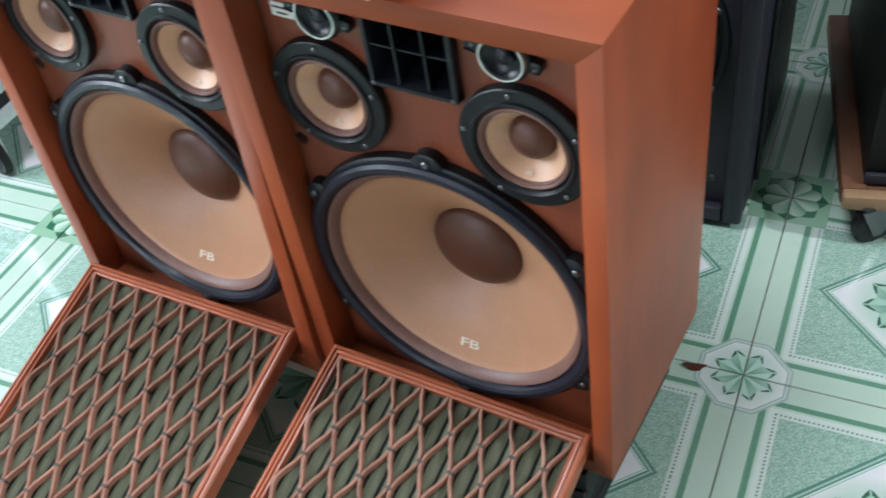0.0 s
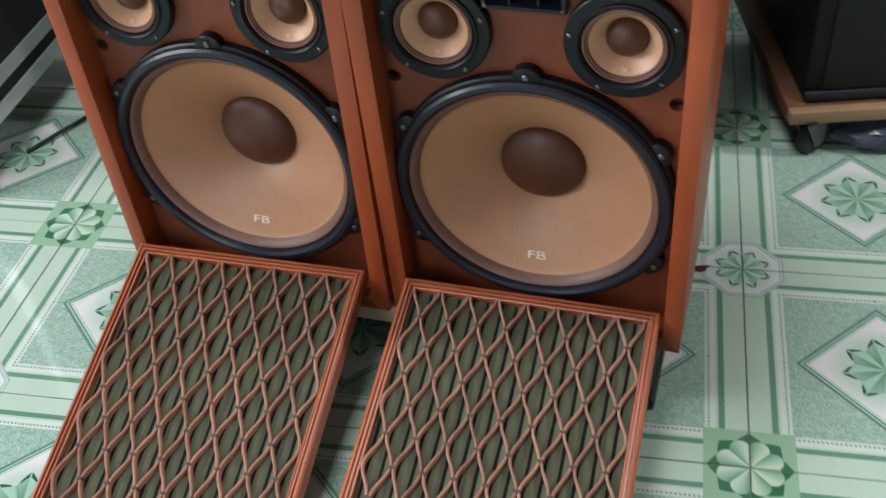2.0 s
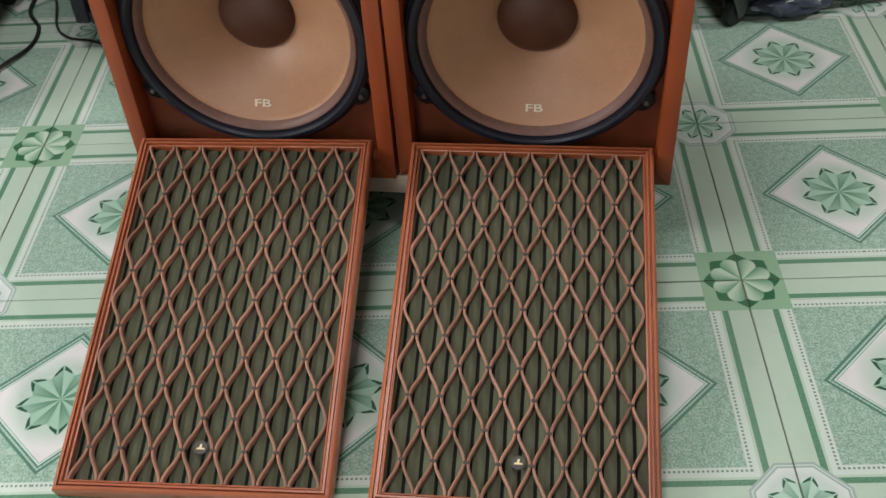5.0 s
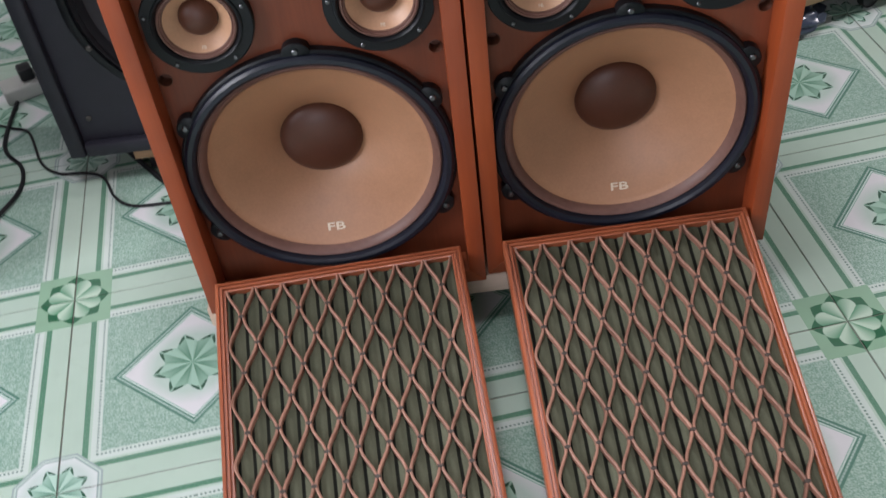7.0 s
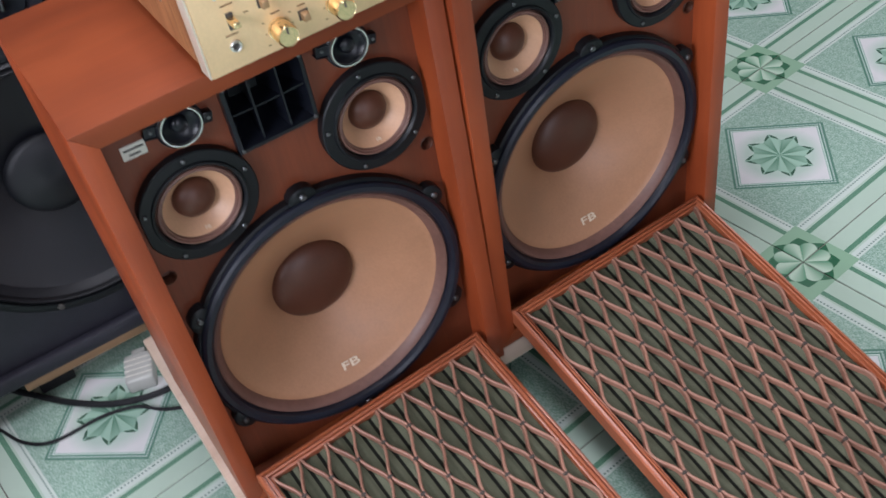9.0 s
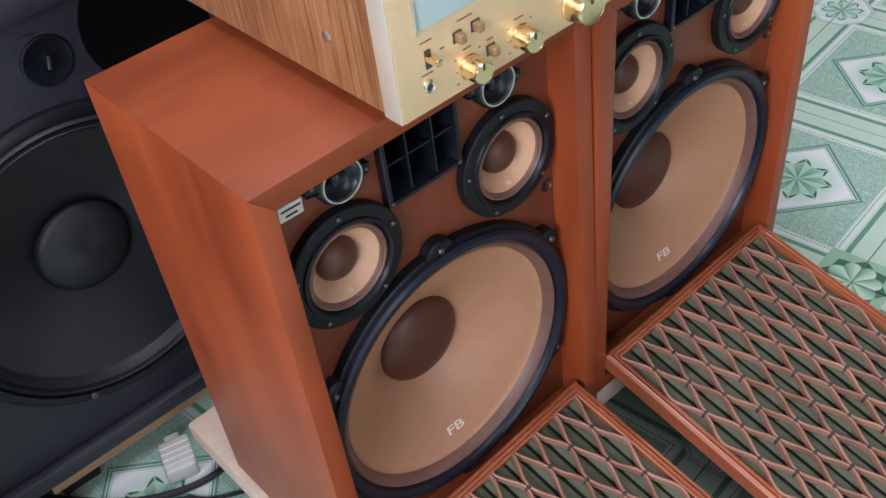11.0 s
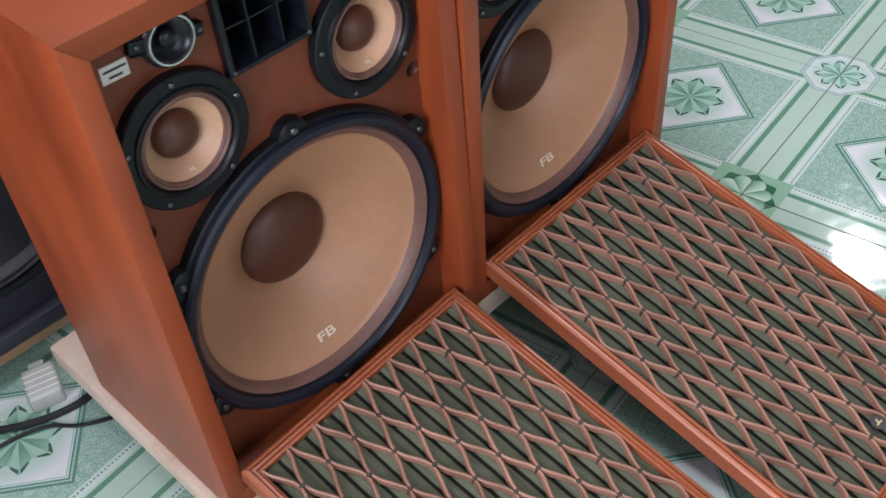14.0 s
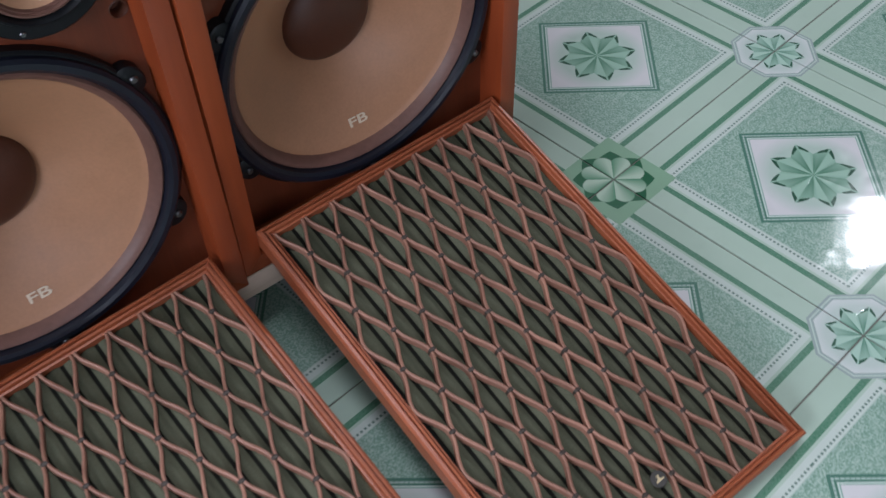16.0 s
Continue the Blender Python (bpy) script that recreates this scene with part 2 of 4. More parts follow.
PINE = wood("pale_pine_board", (0.50, 0.35, 0.26), (0.76, 0.60, 0.48), 0, 0.6, 1.0, 0.0)
RUBBER = plain("black_rubber", (0.010, 0.010, 0.012), 0.5, 0.0, 0.3, 60, 0.15, 0.0006, 0.0, 0.35)
PA_BLACK = plain("textured_black_paint", (0.021, 0.0205, 0.030), 0.48, 0.0, 0.25, 420, 0.7, 0.0012, 0.0, 0.4)
PA_CONE = plain("black_ribbed_cone", (0.010, 0.0105, 0.014), 0.48, 0.0, 0.2, 260, 0.3, 0.0006, 0.0, 0.42, 0.6)
GOLD = plain("champagne_gold_panel", (0.84, 0.60, 0.35), 0.45, 0.6, 0.07, 300, 0.1, 0.0002)
BRONZE = plain("bronze_button", (0.40, 0.25, 0.13), 0.4, 0.5, 0.1)
PALE_GOLD = plain("pale_gold_edge", (0.74, 0.66, 0.54), 0.42, 0.4, 0.06)
LEGEND = plain("brown_legend", (0.22, 0.12, 0.05), 0.6)
KNOB = plain("polished_gold", (0.94, 0.70, 0.40), 0.2, 1.0, 0.05)
GILT = plain("dull_gilt", (0.62, 0.50, 0.30), 0.5, 0.3, 0.1)
WALNUT = wood("amplifier_veneer", (0.15, 0.052, 0.018), (0.50, 0.235, 0.10), 2, 0.45, 1.3, 0.03, 0.5)
ALU = plain("aluminium", (0.70, 0.72, 0.74), 0.48, 0.9, 0.12)
# greys of the unseen room shell, kept dull to hold bounced light down
WALL = plain("unseen_wall_grey", (0.20, 0.205, 0.195), 0.8, 0.0, 0.06, 6)
CEIL = plain("unseen_ceiling_grey", (0.42, 0.42, 0.41), 0.85, 0.0, 0.04, 6)
WHITE = plain("white_plastic", (0.42, 0.42, 0.39), 0.4, 0.0, 0.08)
GLASS = plain("dial_glass", (0.42, 0.50, 0.50), 0.08, 0.0, 0.05)
DARK_CASE = plain("dark_laminate", (0.010, 0.010, 0.009), 0.6, 0.0, 0.25, 60, 0.2, 0.0006, 0.0, 0.3)
OLD_WOOD = wood("worn_brown_wood", (0.060, 0.022, 0.010), (0.15, 0.062, 0.030), 1, 0.55)
PLY = wood("worn_plywood_edge", (0.20, 0.115, 0.06), (0.40, 0.25, 0.14), 0, 0.6)


def cloth_material():
    mat, tree, shader, vec = start("pleated_cloth_shaded_grooves")
    sep = tree.nodes.new("ShaderNodeSeparateXYZ")
    tree.links.new(vec, sep.inputs[0])
    x = Net(tree, sep.outputs[0])
    weave = noise_net(tree, vec, 900, 2)
    fade = noise_net(tree, vec, 14, 3)
    sag = noise_net(tree, vec, 6, 2)
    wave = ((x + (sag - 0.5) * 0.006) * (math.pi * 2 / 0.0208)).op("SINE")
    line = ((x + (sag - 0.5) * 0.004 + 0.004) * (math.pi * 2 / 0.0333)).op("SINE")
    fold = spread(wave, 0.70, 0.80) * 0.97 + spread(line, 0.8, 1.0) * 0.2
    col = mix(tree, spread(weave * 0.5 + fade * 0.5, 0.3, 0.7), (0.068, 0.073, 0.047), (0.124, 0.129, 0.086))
    # near-black colour along the grooves stands in for shade between the ribs
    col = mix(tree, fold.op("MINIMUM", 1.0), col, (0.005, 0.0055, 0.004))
    put(tree, col, shader.inputs["Base Color"])
    shader.inputs["Roughness"].default_value = 0.85
    shader.inputs["Specular IOR Level"].default_value = 0.15
    bump(tree, shader, weave * 0.3 + wave * -0.6, 0.4, 0.0012)
    return mat


CLOTH = cloth_material()

# ---------------------------------------------------------------- mesh helpers


def mesh_of(name, bm, material, smooth=None):
    bmesh.ops.recalc_face_normals(bm, faces=bm.faces)
    if smooth is not None:
        for f in bm.faces:
            f.smooth = True
        for e in bm.edges:
            if len(e.link_faces) == 2 and e.calc_face_angle() > radians(smooth):
                e.smooth = False
    me = bpy.data.meshes.new(name)
    bm.to_mesh(me)
    bm.free()
    me.materials.append(material)
    return me


def part(name, bm, material, parent, label="", at=None, smooth=35):
    ob = new(name, mesh_of(name, bm, material, smooth))
    ob.parent = parent
    if at is not None:
        ob.matrix_local = at
    return tagged(ob, label=label)


def thing(name, m, label, category, group="", kind=""):
    ob = new(name)
    ob.empty_display_size = 0.05
    ob.matrix_world = m
    return tagged(ob, label, category, group, kind)


def solo(name, bm, material, m, label, category, group="", kind="", smooth=35):
    ob = new(name, mesh_of(name, bm, material, smooth))
    ob.matrix_world = m
    return tagged(ob, label, category, group, kind)


def block(x0, x1, y0, y1, z0, z1, bevel=0.0, seg=2, bm=None):
    bm2 = bmesh.new()
    bmesh.ops.create_cube(bm2, size=1)
    for v in bm2.verts:
        v.co = ((x0 + x1) / 2 + v.co.x * (x1 - x0), (y0 + y1) / 2 + v.co.y * (y1 - y0), (z0 + z1) / 2 + v.co.z * (z1 - z0))
    if bevel:
        bmesh.ops.bevel(bm2, geom=list(bm2.edges), offset=bevel, segments=seg, profile=0.5, affect="EDGES")
    if bm is None:
        return bm2
    join(bm, bm2)
    return bm


def join(bm, other, m=None):
    if m is not None:
        other.transform(m)
    me = bpy.data.meshes.new("tmp")
    other.to_mesh(me)
    other.free()
    bm.from_mesh(me)
    bpy.data.meshes.remove(me)
    return bm


def lathe(profile, seg=64, close=False, scale=None):
    """Turns (radius, depth) pairs round the y axis."""
    bm = bmesh.new()
    rings = []
    for r, y in profile:
        if r < 1e-6:
            rings.append([bm.verts.new((0, y, 0))])
        else:
            rings.append([bm.verts.new((r * math.cos(2 * math.pi * k / seg), y, r * math.sin(2 * math.pi * k / seg))) for k in range(seg)])
    pairs = list(zip(rings, rings[1:])) + ([(rings[-1], rings[0])] if close else [])
    for a, b in pairs:
        for k in range(seg):
            n = (k + 1) % seg
            if len(a) == 1:
                bm.faces.new((a[0], b[n], b[k]))
            elif len(b) == 1:
                bm.faces.new((a[k], a[n], b[0]))
            else:
                bm.faces.new((a[k], a[n], b[n], b[k]))
    return bm


def dome(r, base, rise, n=8):
    return [(r * math.cos(math.pi / 2 * k / n), base - rise * math.sin(math.pi / 2 * k / n)) for k in range(n + 1)]


def prism(points, y0, y1, axis="y"):
    """A polygon in the x-z plane pushed along y."""
    bm = bmesh.new()
    a = [bm.verts.new((x, y0, z)) for x, z in points]
    b = [bm.verts.new((x, y1, z)) for x, z in points]
    bm.faces.new(a)
    bm.faces.new(list(reversed(b)))
    for k in range(len(a)):
        n = (k + 1) % len(a)
        bm.faces.new((a[k], b[k], b[n], a[n]))
    return bm


def screw(r=0.0042, rise=0.0025):
    bm = lathe([(r, 0), (r, -rise * 0.5), (r * 0.7, -rise), (0, -rise * 1.05)], 10)
    return bm


def tube(points, r, seg=8):
    """A round cord through the points."""
    bm = bmesh.new()
    pts = [Vector(p) for p in points]
    fine = []
    for k in range(len(pts) - 1):
        p0, p1, p2, p3 = pts[max(k - 1, 0)], pts[k], pts[k + 1], pts[min(k + 2, len(pts) - 1)]
        for s in range(6):
            t = s / 6
            fine.append(0.5 * ((2 * p1) + (p2 - p0) * t + (2 * p0 - 5 * p1 + 4 * p2 - p3) * t * t + (3 * p1 - p0 - 3 * p2 + p3) * t ** 3))
    fine.append(pts[-1])
    rings = []
    for k, p in enumerate(fine):
        d = (fine[min(k + 1, len(fine) - 1)] - fine[max(k - 1, 0)]).normalized()
        side = d.cross(Vector((0, 0, 1)))
        side = side.normalized() if side.length > 1e-4 else Vector((1, 0, 0))
        up = side.cross(d)
        rings.append([bm.verts.new(p + (side * math.cos(2 * math.pi * q / seg) + up * math.sin(2 * math.pi * q / seg)) * r) for q in range(seg)])
    for a, b in zip(rings, rings[1:]):
        for q in range(seg):
            bm.faces.new((a[q], a[(q + 1) % seg], b[(q + 1) % seg], b[q]))
    bm.faces.new(rings[0])
    bm.faces.new(list(reversed(rings[-1])))
    return bm


def letters(text, size, depth=0.0003):
    curve = bpy.data.curves.new("letters", "FONT")
    curve.body, curve.size, curve.extrude, curve.offset = text, size, depth, size * 0.014
    curve.align_x, curve.align_y = "CENTER", "CENTER"
    ob = new("letters", curve)
    bpy.context.view_layer.update()
    me = bpy.data.meshes.new_from_object(ob.evaluated_get(bpy.context.evaluated_depsgraph_get()))
    bpy.data.objects.remove(ob)
    bpy.data.curves.remove(curve)
    bm = bmesh.new()
    bm.from_mesh(me)
    bpy.data.meshes.remove(me)
    return bm


# ---------------------------------------------------------------- loudspeakers
CAB_W, CAB_D, CAB_H, WALL_T = 0.419, 0.29, 0.634, 0.0245
BAFFLE_Y = 0.031
SET = 0.0105  # how far the baffle and its drivers are let in
WOOFER_Z, MID_X, MID_Z, TW_X, TW_Z = 0.2305, 0.1125, 0.4725, 0.1005, 0.5755
SOCKET = (0.1745, 0.3935)
HORN_BOX = (-0.0515, 0.047, 0.507, 0.596)


def ring_loop(bm, cx, cz, r, n):
    return [bm.verts.new((cx + r * math.cos(2 * math.pi * k / n), BAFFLE_Y, cz + r * math.sin(2 * math.pi * k / n))) for k in range(n)]


def baffle_mesh():
    bm = bmesh.new()
    w, lo, hi = CAB_W / 2 - WALL_T, WALL_T, CAB_H - WALL_T
    loops = [[bm.verts.new((x, BAFFLE_Y, z)) for x, z in ((-w, lo), (w, lo), (w, hi), (-w, hi))]]
    loops.append(ring_loop(bm, 0, WOOFER_Z, 0.176, 48))
    for s in (-1, 1):
        loops.append(ring_loop(bm, s * MID_X, MID_Z, 0.055, 32))
        for hx, hz in (SOCKET,):
            loops.append(ring_loop(bm, s * hx, hz, 0.0085, 16))
    x0, x1, z0, z1 = HORN_BOX
    loops.append([bm.verts.new((x, BAFFLE_Y, z)) for x, z in ((x0 + .004, z0 + .004), (x1 - .004, z0 + .004), (x1 - .004, z1 - .003), (x0 + .004, z1 - .003))])
    edges = []
    for loop in loops:
        for k in range(len(loop)):
            edges.append(bm.edges.new((loop[k], loop[(k + 1) % len(loop)])))
    bmesh.ops.triangle_fill(bm, use_beauty=True, use_dissolve=False, edges=edges, normal=(0, -1, 0))
    return bm


def loudspeaker(label):
    top = thing("loudspeaker", Matrix(), label, "loudspeaker", "pair of vintage loudspeakers")
    w, h, t = CAB_W / 2, CAB_H, WALL_T
    b = 0.0008
    for name, pts, mat in (
        ("top_panel", ((-w, h), (w, h), (w - t, h - t), (-w + t, h - t)), VENEER_X_DIM),
        ("bottom_panel", ((-w, 0), (-w + t, t), (w - t, t), (w, 0)), VENEER_X_DIM),
        ("side_panel", ((-w, 0), (-w, h), (-w + t, h - t), (-w + t, t)), VENEER_Z),
        ("side_panel", ((w, 0), (w - t, t), (w - t, h - t), (w, h)), VENEER_Z),
    ):
        bm = prism(pts, 0, CAB_D)
        bmesh.ops.bevel(bm, geom=[e for e in bm.edges if abs(e.verts[0].co.y - e.verts[1].co.y) > 0.1 or max(v.co.y for v in e.verts) < 0.01],
                        offset=b, segments=2, profile=0.5, affect="EDGES")
        part(name, bm, mat, top)
    part("back_panel", block(-w + t, w - t, CAB_D - 0.02, CAB_D - 0.002, t, h - t), BAFFLE, top)
    part("baffle", baffle_mesh(), BAFFLE, top, "red-brown veneered baffle board", pose(0, SET, 0), smooth=None)

    # woofer
    wm = pose(-0.0015, SET, WOOFER_Z)
    bm = lathe([(0.1885, BAFFLE_Y + .001), (0.1885, 0.0195), (0.186, 0.0175), (0.172, 0.0175), (0.170, 0.026), (0.172, 0.03)], 72)
    for k in range(6):
        a = radians(30 + 60 * k)
        ear = lathe([(0.0145, BAFFLE_Y + .001), (0.0145, 0.0175), (0.0125, 0.016), (0, 0.016)], 20)
        for v in ear.verts:
            v.co.x *= 1.25
        join(bm, ear, Matrix.Rotation(-a + math.pi / 2, 4, "Y") @ pose(0, 0, 0.1865))
    woofer = part("woofer", bm, BLACK, top, "large woofer in a black cast frame", wm)
    part("gasket", lathe([(0.1845, 0.0178), (0.1835, 0.0130), (0.180, 0.0100), (0.1740, 0.0098), (0.1700, 0.0125), (0.1672, 0.022)], 72), GASKET, woofer)
    part("surround", lathe([(0.1676, 0.0190), (0.1650, 0.0168), (0.1620, 0.0180), (0.1590, 0.0215), (0.1565, 0.0250), (0.1545, 0.030)], 72), SURROUND, woofer)
    prof = [(0.1565, 0.0268), (0.1555, 0.0285)] + [(0.1555 - 0.0975 * s, 0.0285 + 0.0615 * (0.76 * s + 0.24 * s ** 3)) for s in (k / 12 for k in range(1, 13))]
    part("cone", lathe(prof, 96), CONE, woofer, "tan paper cone")
    part("dust_cap", lathe(dome(0.0590, 0.0895, 0.0215), 64), CAP, woofer, "brown felt dust cap")
    for k in range(6):
        a = radians(30 + 60 * k)
        part("bolt", screw(0.0045, 0.003), STEEL, woofer, "", Matrix.Rotation(-a + math.pi / 2, 4, "Y") @ pose(0, 0.016, 0.1895))
    mark = letters("FB", 0.0162)
    mark.transform(Matrix.Diagonal((1.66, 1, 1, 1)))
    tilt = Matrix.Rotation(radians(90 - 27), 4, "X")
    part("printed_mark", mark, PRINT, woofer, "cream printed letters", Matrix.Translation((-0.001, 0.0399, -0.1300)) @ tilt, smooth=None)

    # mid-range drivers
    for s in (-1, 1):
        bm = lathe([(0.0695, BAFFLE_Y + .001), (0.0695, 0.0200), (0.068, 0.0186), (0.0565, 0.0180), (0.0555, 0.0155), (0.0535, 0.0150), (0.0515, 0.0165), (0.0500, 0.021), (0.0490, 0.026)], 56)
        for v in bm.verts:
            if s * v.co.x > 0.0655:
                v.co.x = s * 0.0655
        mid = part("midrange_driver", bm, BLACK, top, "midrange driver in a black flange", pose(s * MID_X, SET, MID_Z))
        part("surround", lathe([(0.0496, 0.022), (0.0480, 0.0185), (0.0460, 0.0180), (0.0445, 0.0205), (0.0432, 0.0200), (0.0415, 0.0240)], 56), SURROUND, mid)
        part("cone", lathe([(0.0420, 0.0232), (0.0412, 0.0240), (0.036, 0.0295), (0.029, 0.0365), (0.022, 0.045)], 56), MIDCONE, mid, "pale tan paper cone")
        part("dust_cap", lathe(dome(0.0248, 0.0414, 0.0170), 40), CAP, mid, "brown dust cap")
        for k in range(5):
            a = radians(18 + 72 * k + (9 if s > 0 else 0))
            part("bolt", screw(0.0029, 0.0018), STEEL, mid, "", pose(0.0628 * math.cos(a), 0.018, 0.0628 * math.sin(a)))
        part("printed_mark", letters("FB", 0.0062, 0.0002), PRINT, mid, "", Matrix.Translation((0, 0.0266, -0.0358)) @ Matrix.Rotation(radians(37), 4, "X"), smooth=None)

        # tweeter
        bm = lathe([(0.0265, BAFFLE_Y), (0.0265, 0.0205), (0.0245, 0.0185), (0.0205, 0.0185), (0.018, 0.022), (0.010, 0.0255), (0, 0.0255)], 36)
        for e in (-1, 1):
            block(e * 0.025, e * 0.0365, 0.0205, BAFFLE_Y + .001, -0.0065, 0.0065, 0.002, 2, bm)
        tw = part("tweeter", bm, HORN, top, "small black tweeter", pose(s * TW_X, SET, TW_Z, 0, 12, 0))
        part("ring", lathe([(0.0235, 0.0187), (0.0235, 0.0165), (0.0228, 0.0148), (0.0213, 0.0148), (0.0207, 0.0168), (0.0207, 0.0190)], 40), SILVER, tw, "polished silver ring")
        part("dome", lathe(dome(0.0095, 0.0225, 0.0055), 24), HORN, tw)
        for e in (-1, 1):
            part("bolt", screw(0.0022, 0.0014), STEEL, tw, "", pose(e * 0.0315, 0.0205, 0))
        # dowel sockets of the grille
        cup = lathe([(0.0098, BAFFLE_Y - .0006), (0.0088, BAFFLE_Y - .0012), (0.0075, BAFFLE_Y + 0.001), (0.0070, BAFFLE_Y + 0.014), (0, BAFFLE_Y + 0.014)], 24)
        part("grille_socket", cup, CAP, top, "", pose(s * SOCKET[0], SET, SOCKET[1]))
        # dark block in place of a small hole's shaded inside
        part("corner_hole_dark", block(-0.008, 0.008, BAFFLE_Y - 0.005, BAFFLE_Y + .001, -0.003, 0.003, 0.001), INK, top, "", pose(s * 0.172, SET, 0.5985))

    # horn
    x0, x1, z0, z1 = HORN_BOX
    cx, cz = (x0 + x1) / 2, (z0 + z1) / 2
    hw, hh = (x1 - x0) / 2, (z1 - z0) / 2
    bm = bmesh.new()
    loops = []
    for sx, sz, y in ((hw, hh, BAFFLE_Y), (hw, hh, 0.0205), (hw - .001, hh - .001, 0.0195), (hw - .005, hh - .005, 0.0195), (hw - .006, hh - .006, 0.022), (hw * .55, hh * .5, 0.072)):
        loops.append([bm.verts.new((a * sx, y, c * sz)) for a, c in ((-1, -1), (1, -1), (1, 1), (-1, 1))])
    for a, c in zip(loops, loops[1:]):
        for k in range(4):
            bm.faces.new((a[k], a[(k + 1) % 4], c[(k + 1) % 4], c[k]))
    bm.faces.new(loops[-1])
    horn = part("horn", bm, HORN, top, "black multicellular midrange horn", pose(cx, SET, cz), smooth=20)
    for k in (-1, 1):
        bm = bmesh.new()
        rows = []
        for m in range(5):
            d = m / 4
            xx = k * (hw * 0.34) * (1 - 0.42 * d)
            th = 0.0011 + 0.0016 * d
            rows.append([bm.verts.new((xx + sx * th, 0.0225 + 0.048 * d, sz * (hh - .005) * (1 - 0.45 * d))) for sx, sz in ((-1, -1), (1, -1), (1, 1), (-1, 1))])
        for a, c in zip(rows, rows[1:]):
            for j in range(4):
                bm.faces.new((a[j], a[(j + 1) % 4], c[(j + 1) % 4], c[j]))
        bm.faces.new(rows[0])
        part("vane", bm, HORN, horn)
    bm = bmesh.new()
    cols = []
    for m in range(9):
        e = m / 4 - 1
        bow = 0.0035 * (1 - e * e)
        cols.append([bm.verts.new((e * (hw - .0065), 0.0225 + bow + dy, 0.004 - bow + dz)) for dy, dz in ((0, -.0009), (0, .0009), (0.035, .0015), (0.035, -.0015))])
    for a, c in zip(cols, cols[1:]):
        for j in range(4):
            bm.faces.new((a[j], a[(j + 1) % 4], c[(j + 1) % 4], c[j]))
    part("vane", bm, HORN, horn)
    for a in (-1, 1):
        for c in (-1, 1):
            part("bolt", screw(0.0024, 0.0015), STEEL, horn, "", pose(a * (hw - .0045), 0.0195, c * (hh - .0045)))

    # maker's plate with unreadable lines
    plate = part("name_plate", block(-0.0135, 0.0135, BAFFLE_Y - 0.0012, BAFFLE_Y + .0005, -0.0085, 0.0085, 0.0006, 1), LABEL, top, "small silver plate with dark lines", pose(-0.152, SET, 0.5655, 0, 2, 0))
    for z, half in ((0.0030, 0.0110), (-0.0035, 0.0065)):
        part("printed_bar", block(-half, half, BAFFLE_Y - 0.0018, BAFFLE_Y - 0.0008, z - 0.0010, z + 0.0010), INK, plate)
    return top


M = pose(-0.523, -0.278, 0, 0, 0, -6.6)
left = loudspeaker("reddish-brown wooden loudspeaker without its grille, amplifier on top")
right = copy_thing(left, M @ pose(0.2085, 0.027, 0.108, 2.6))
tagged(right, label="reddish-brown wooden loudspeaker without its grille, leaning slightly forward")
left.matrix_world = M @ pose(-0.2145, 0.0155, 0.108, 0.5)

# ---------------------------------------------------------------- grilles
GR_W, GR_L, GR_T, BORDER = 0.364, 0.566, 0.028, 0.0155


def rail(length, along_x):
    """One mitred, moulded bar of the grille frame, its outer edge on the axis, facing inwards."""
    prof = ((0, 0), (0, 0.0235), (0.0025, 0.0262), (0.0055, 0.0270), (0.0060, 0.0225), (0.0078, 0.0225), (0.0085, 0.0264),
            (0.0110, 0.0264), (0.0118, 0.0215), (0.0130, 0.0215), (0.0135, 0.0232), (0.0155, 0.0228), (0.0155, 0.0040), (0.0155, 0))
    bm = bmesh.new()
    ends = []
    for s in (-1, 1):
        ends.append([bm.verts.new((s * (length / 2 - d), d, h)) for d, h in prof])
    for k in range(len(prof)):
        n = (k + 1) % len(prof)
        bm.faces.new((ends[0][k], ends[0][n], ends[1][n], ends[1][k]))
    bm.faces.new(ends[0])
    bm.faces.new(list(reversed(ends[1])))
    if not along_x:
        bm.transform(Matrix.Rotation(radians(90), 4, "Z"))
    return bm


STEPS = tuple(k / 10 for k in range(10))


def bend(u):
    """Sideways course of a lattice strip: an ogee that runs straight where the clips sit."""
    tri = 1 - 2 * abs((u + 1) % 2 - 1)
    return 0.80 * math.cos(math.pi * u) + 0.20 * max(-1, min(1, 1.25 * tri))


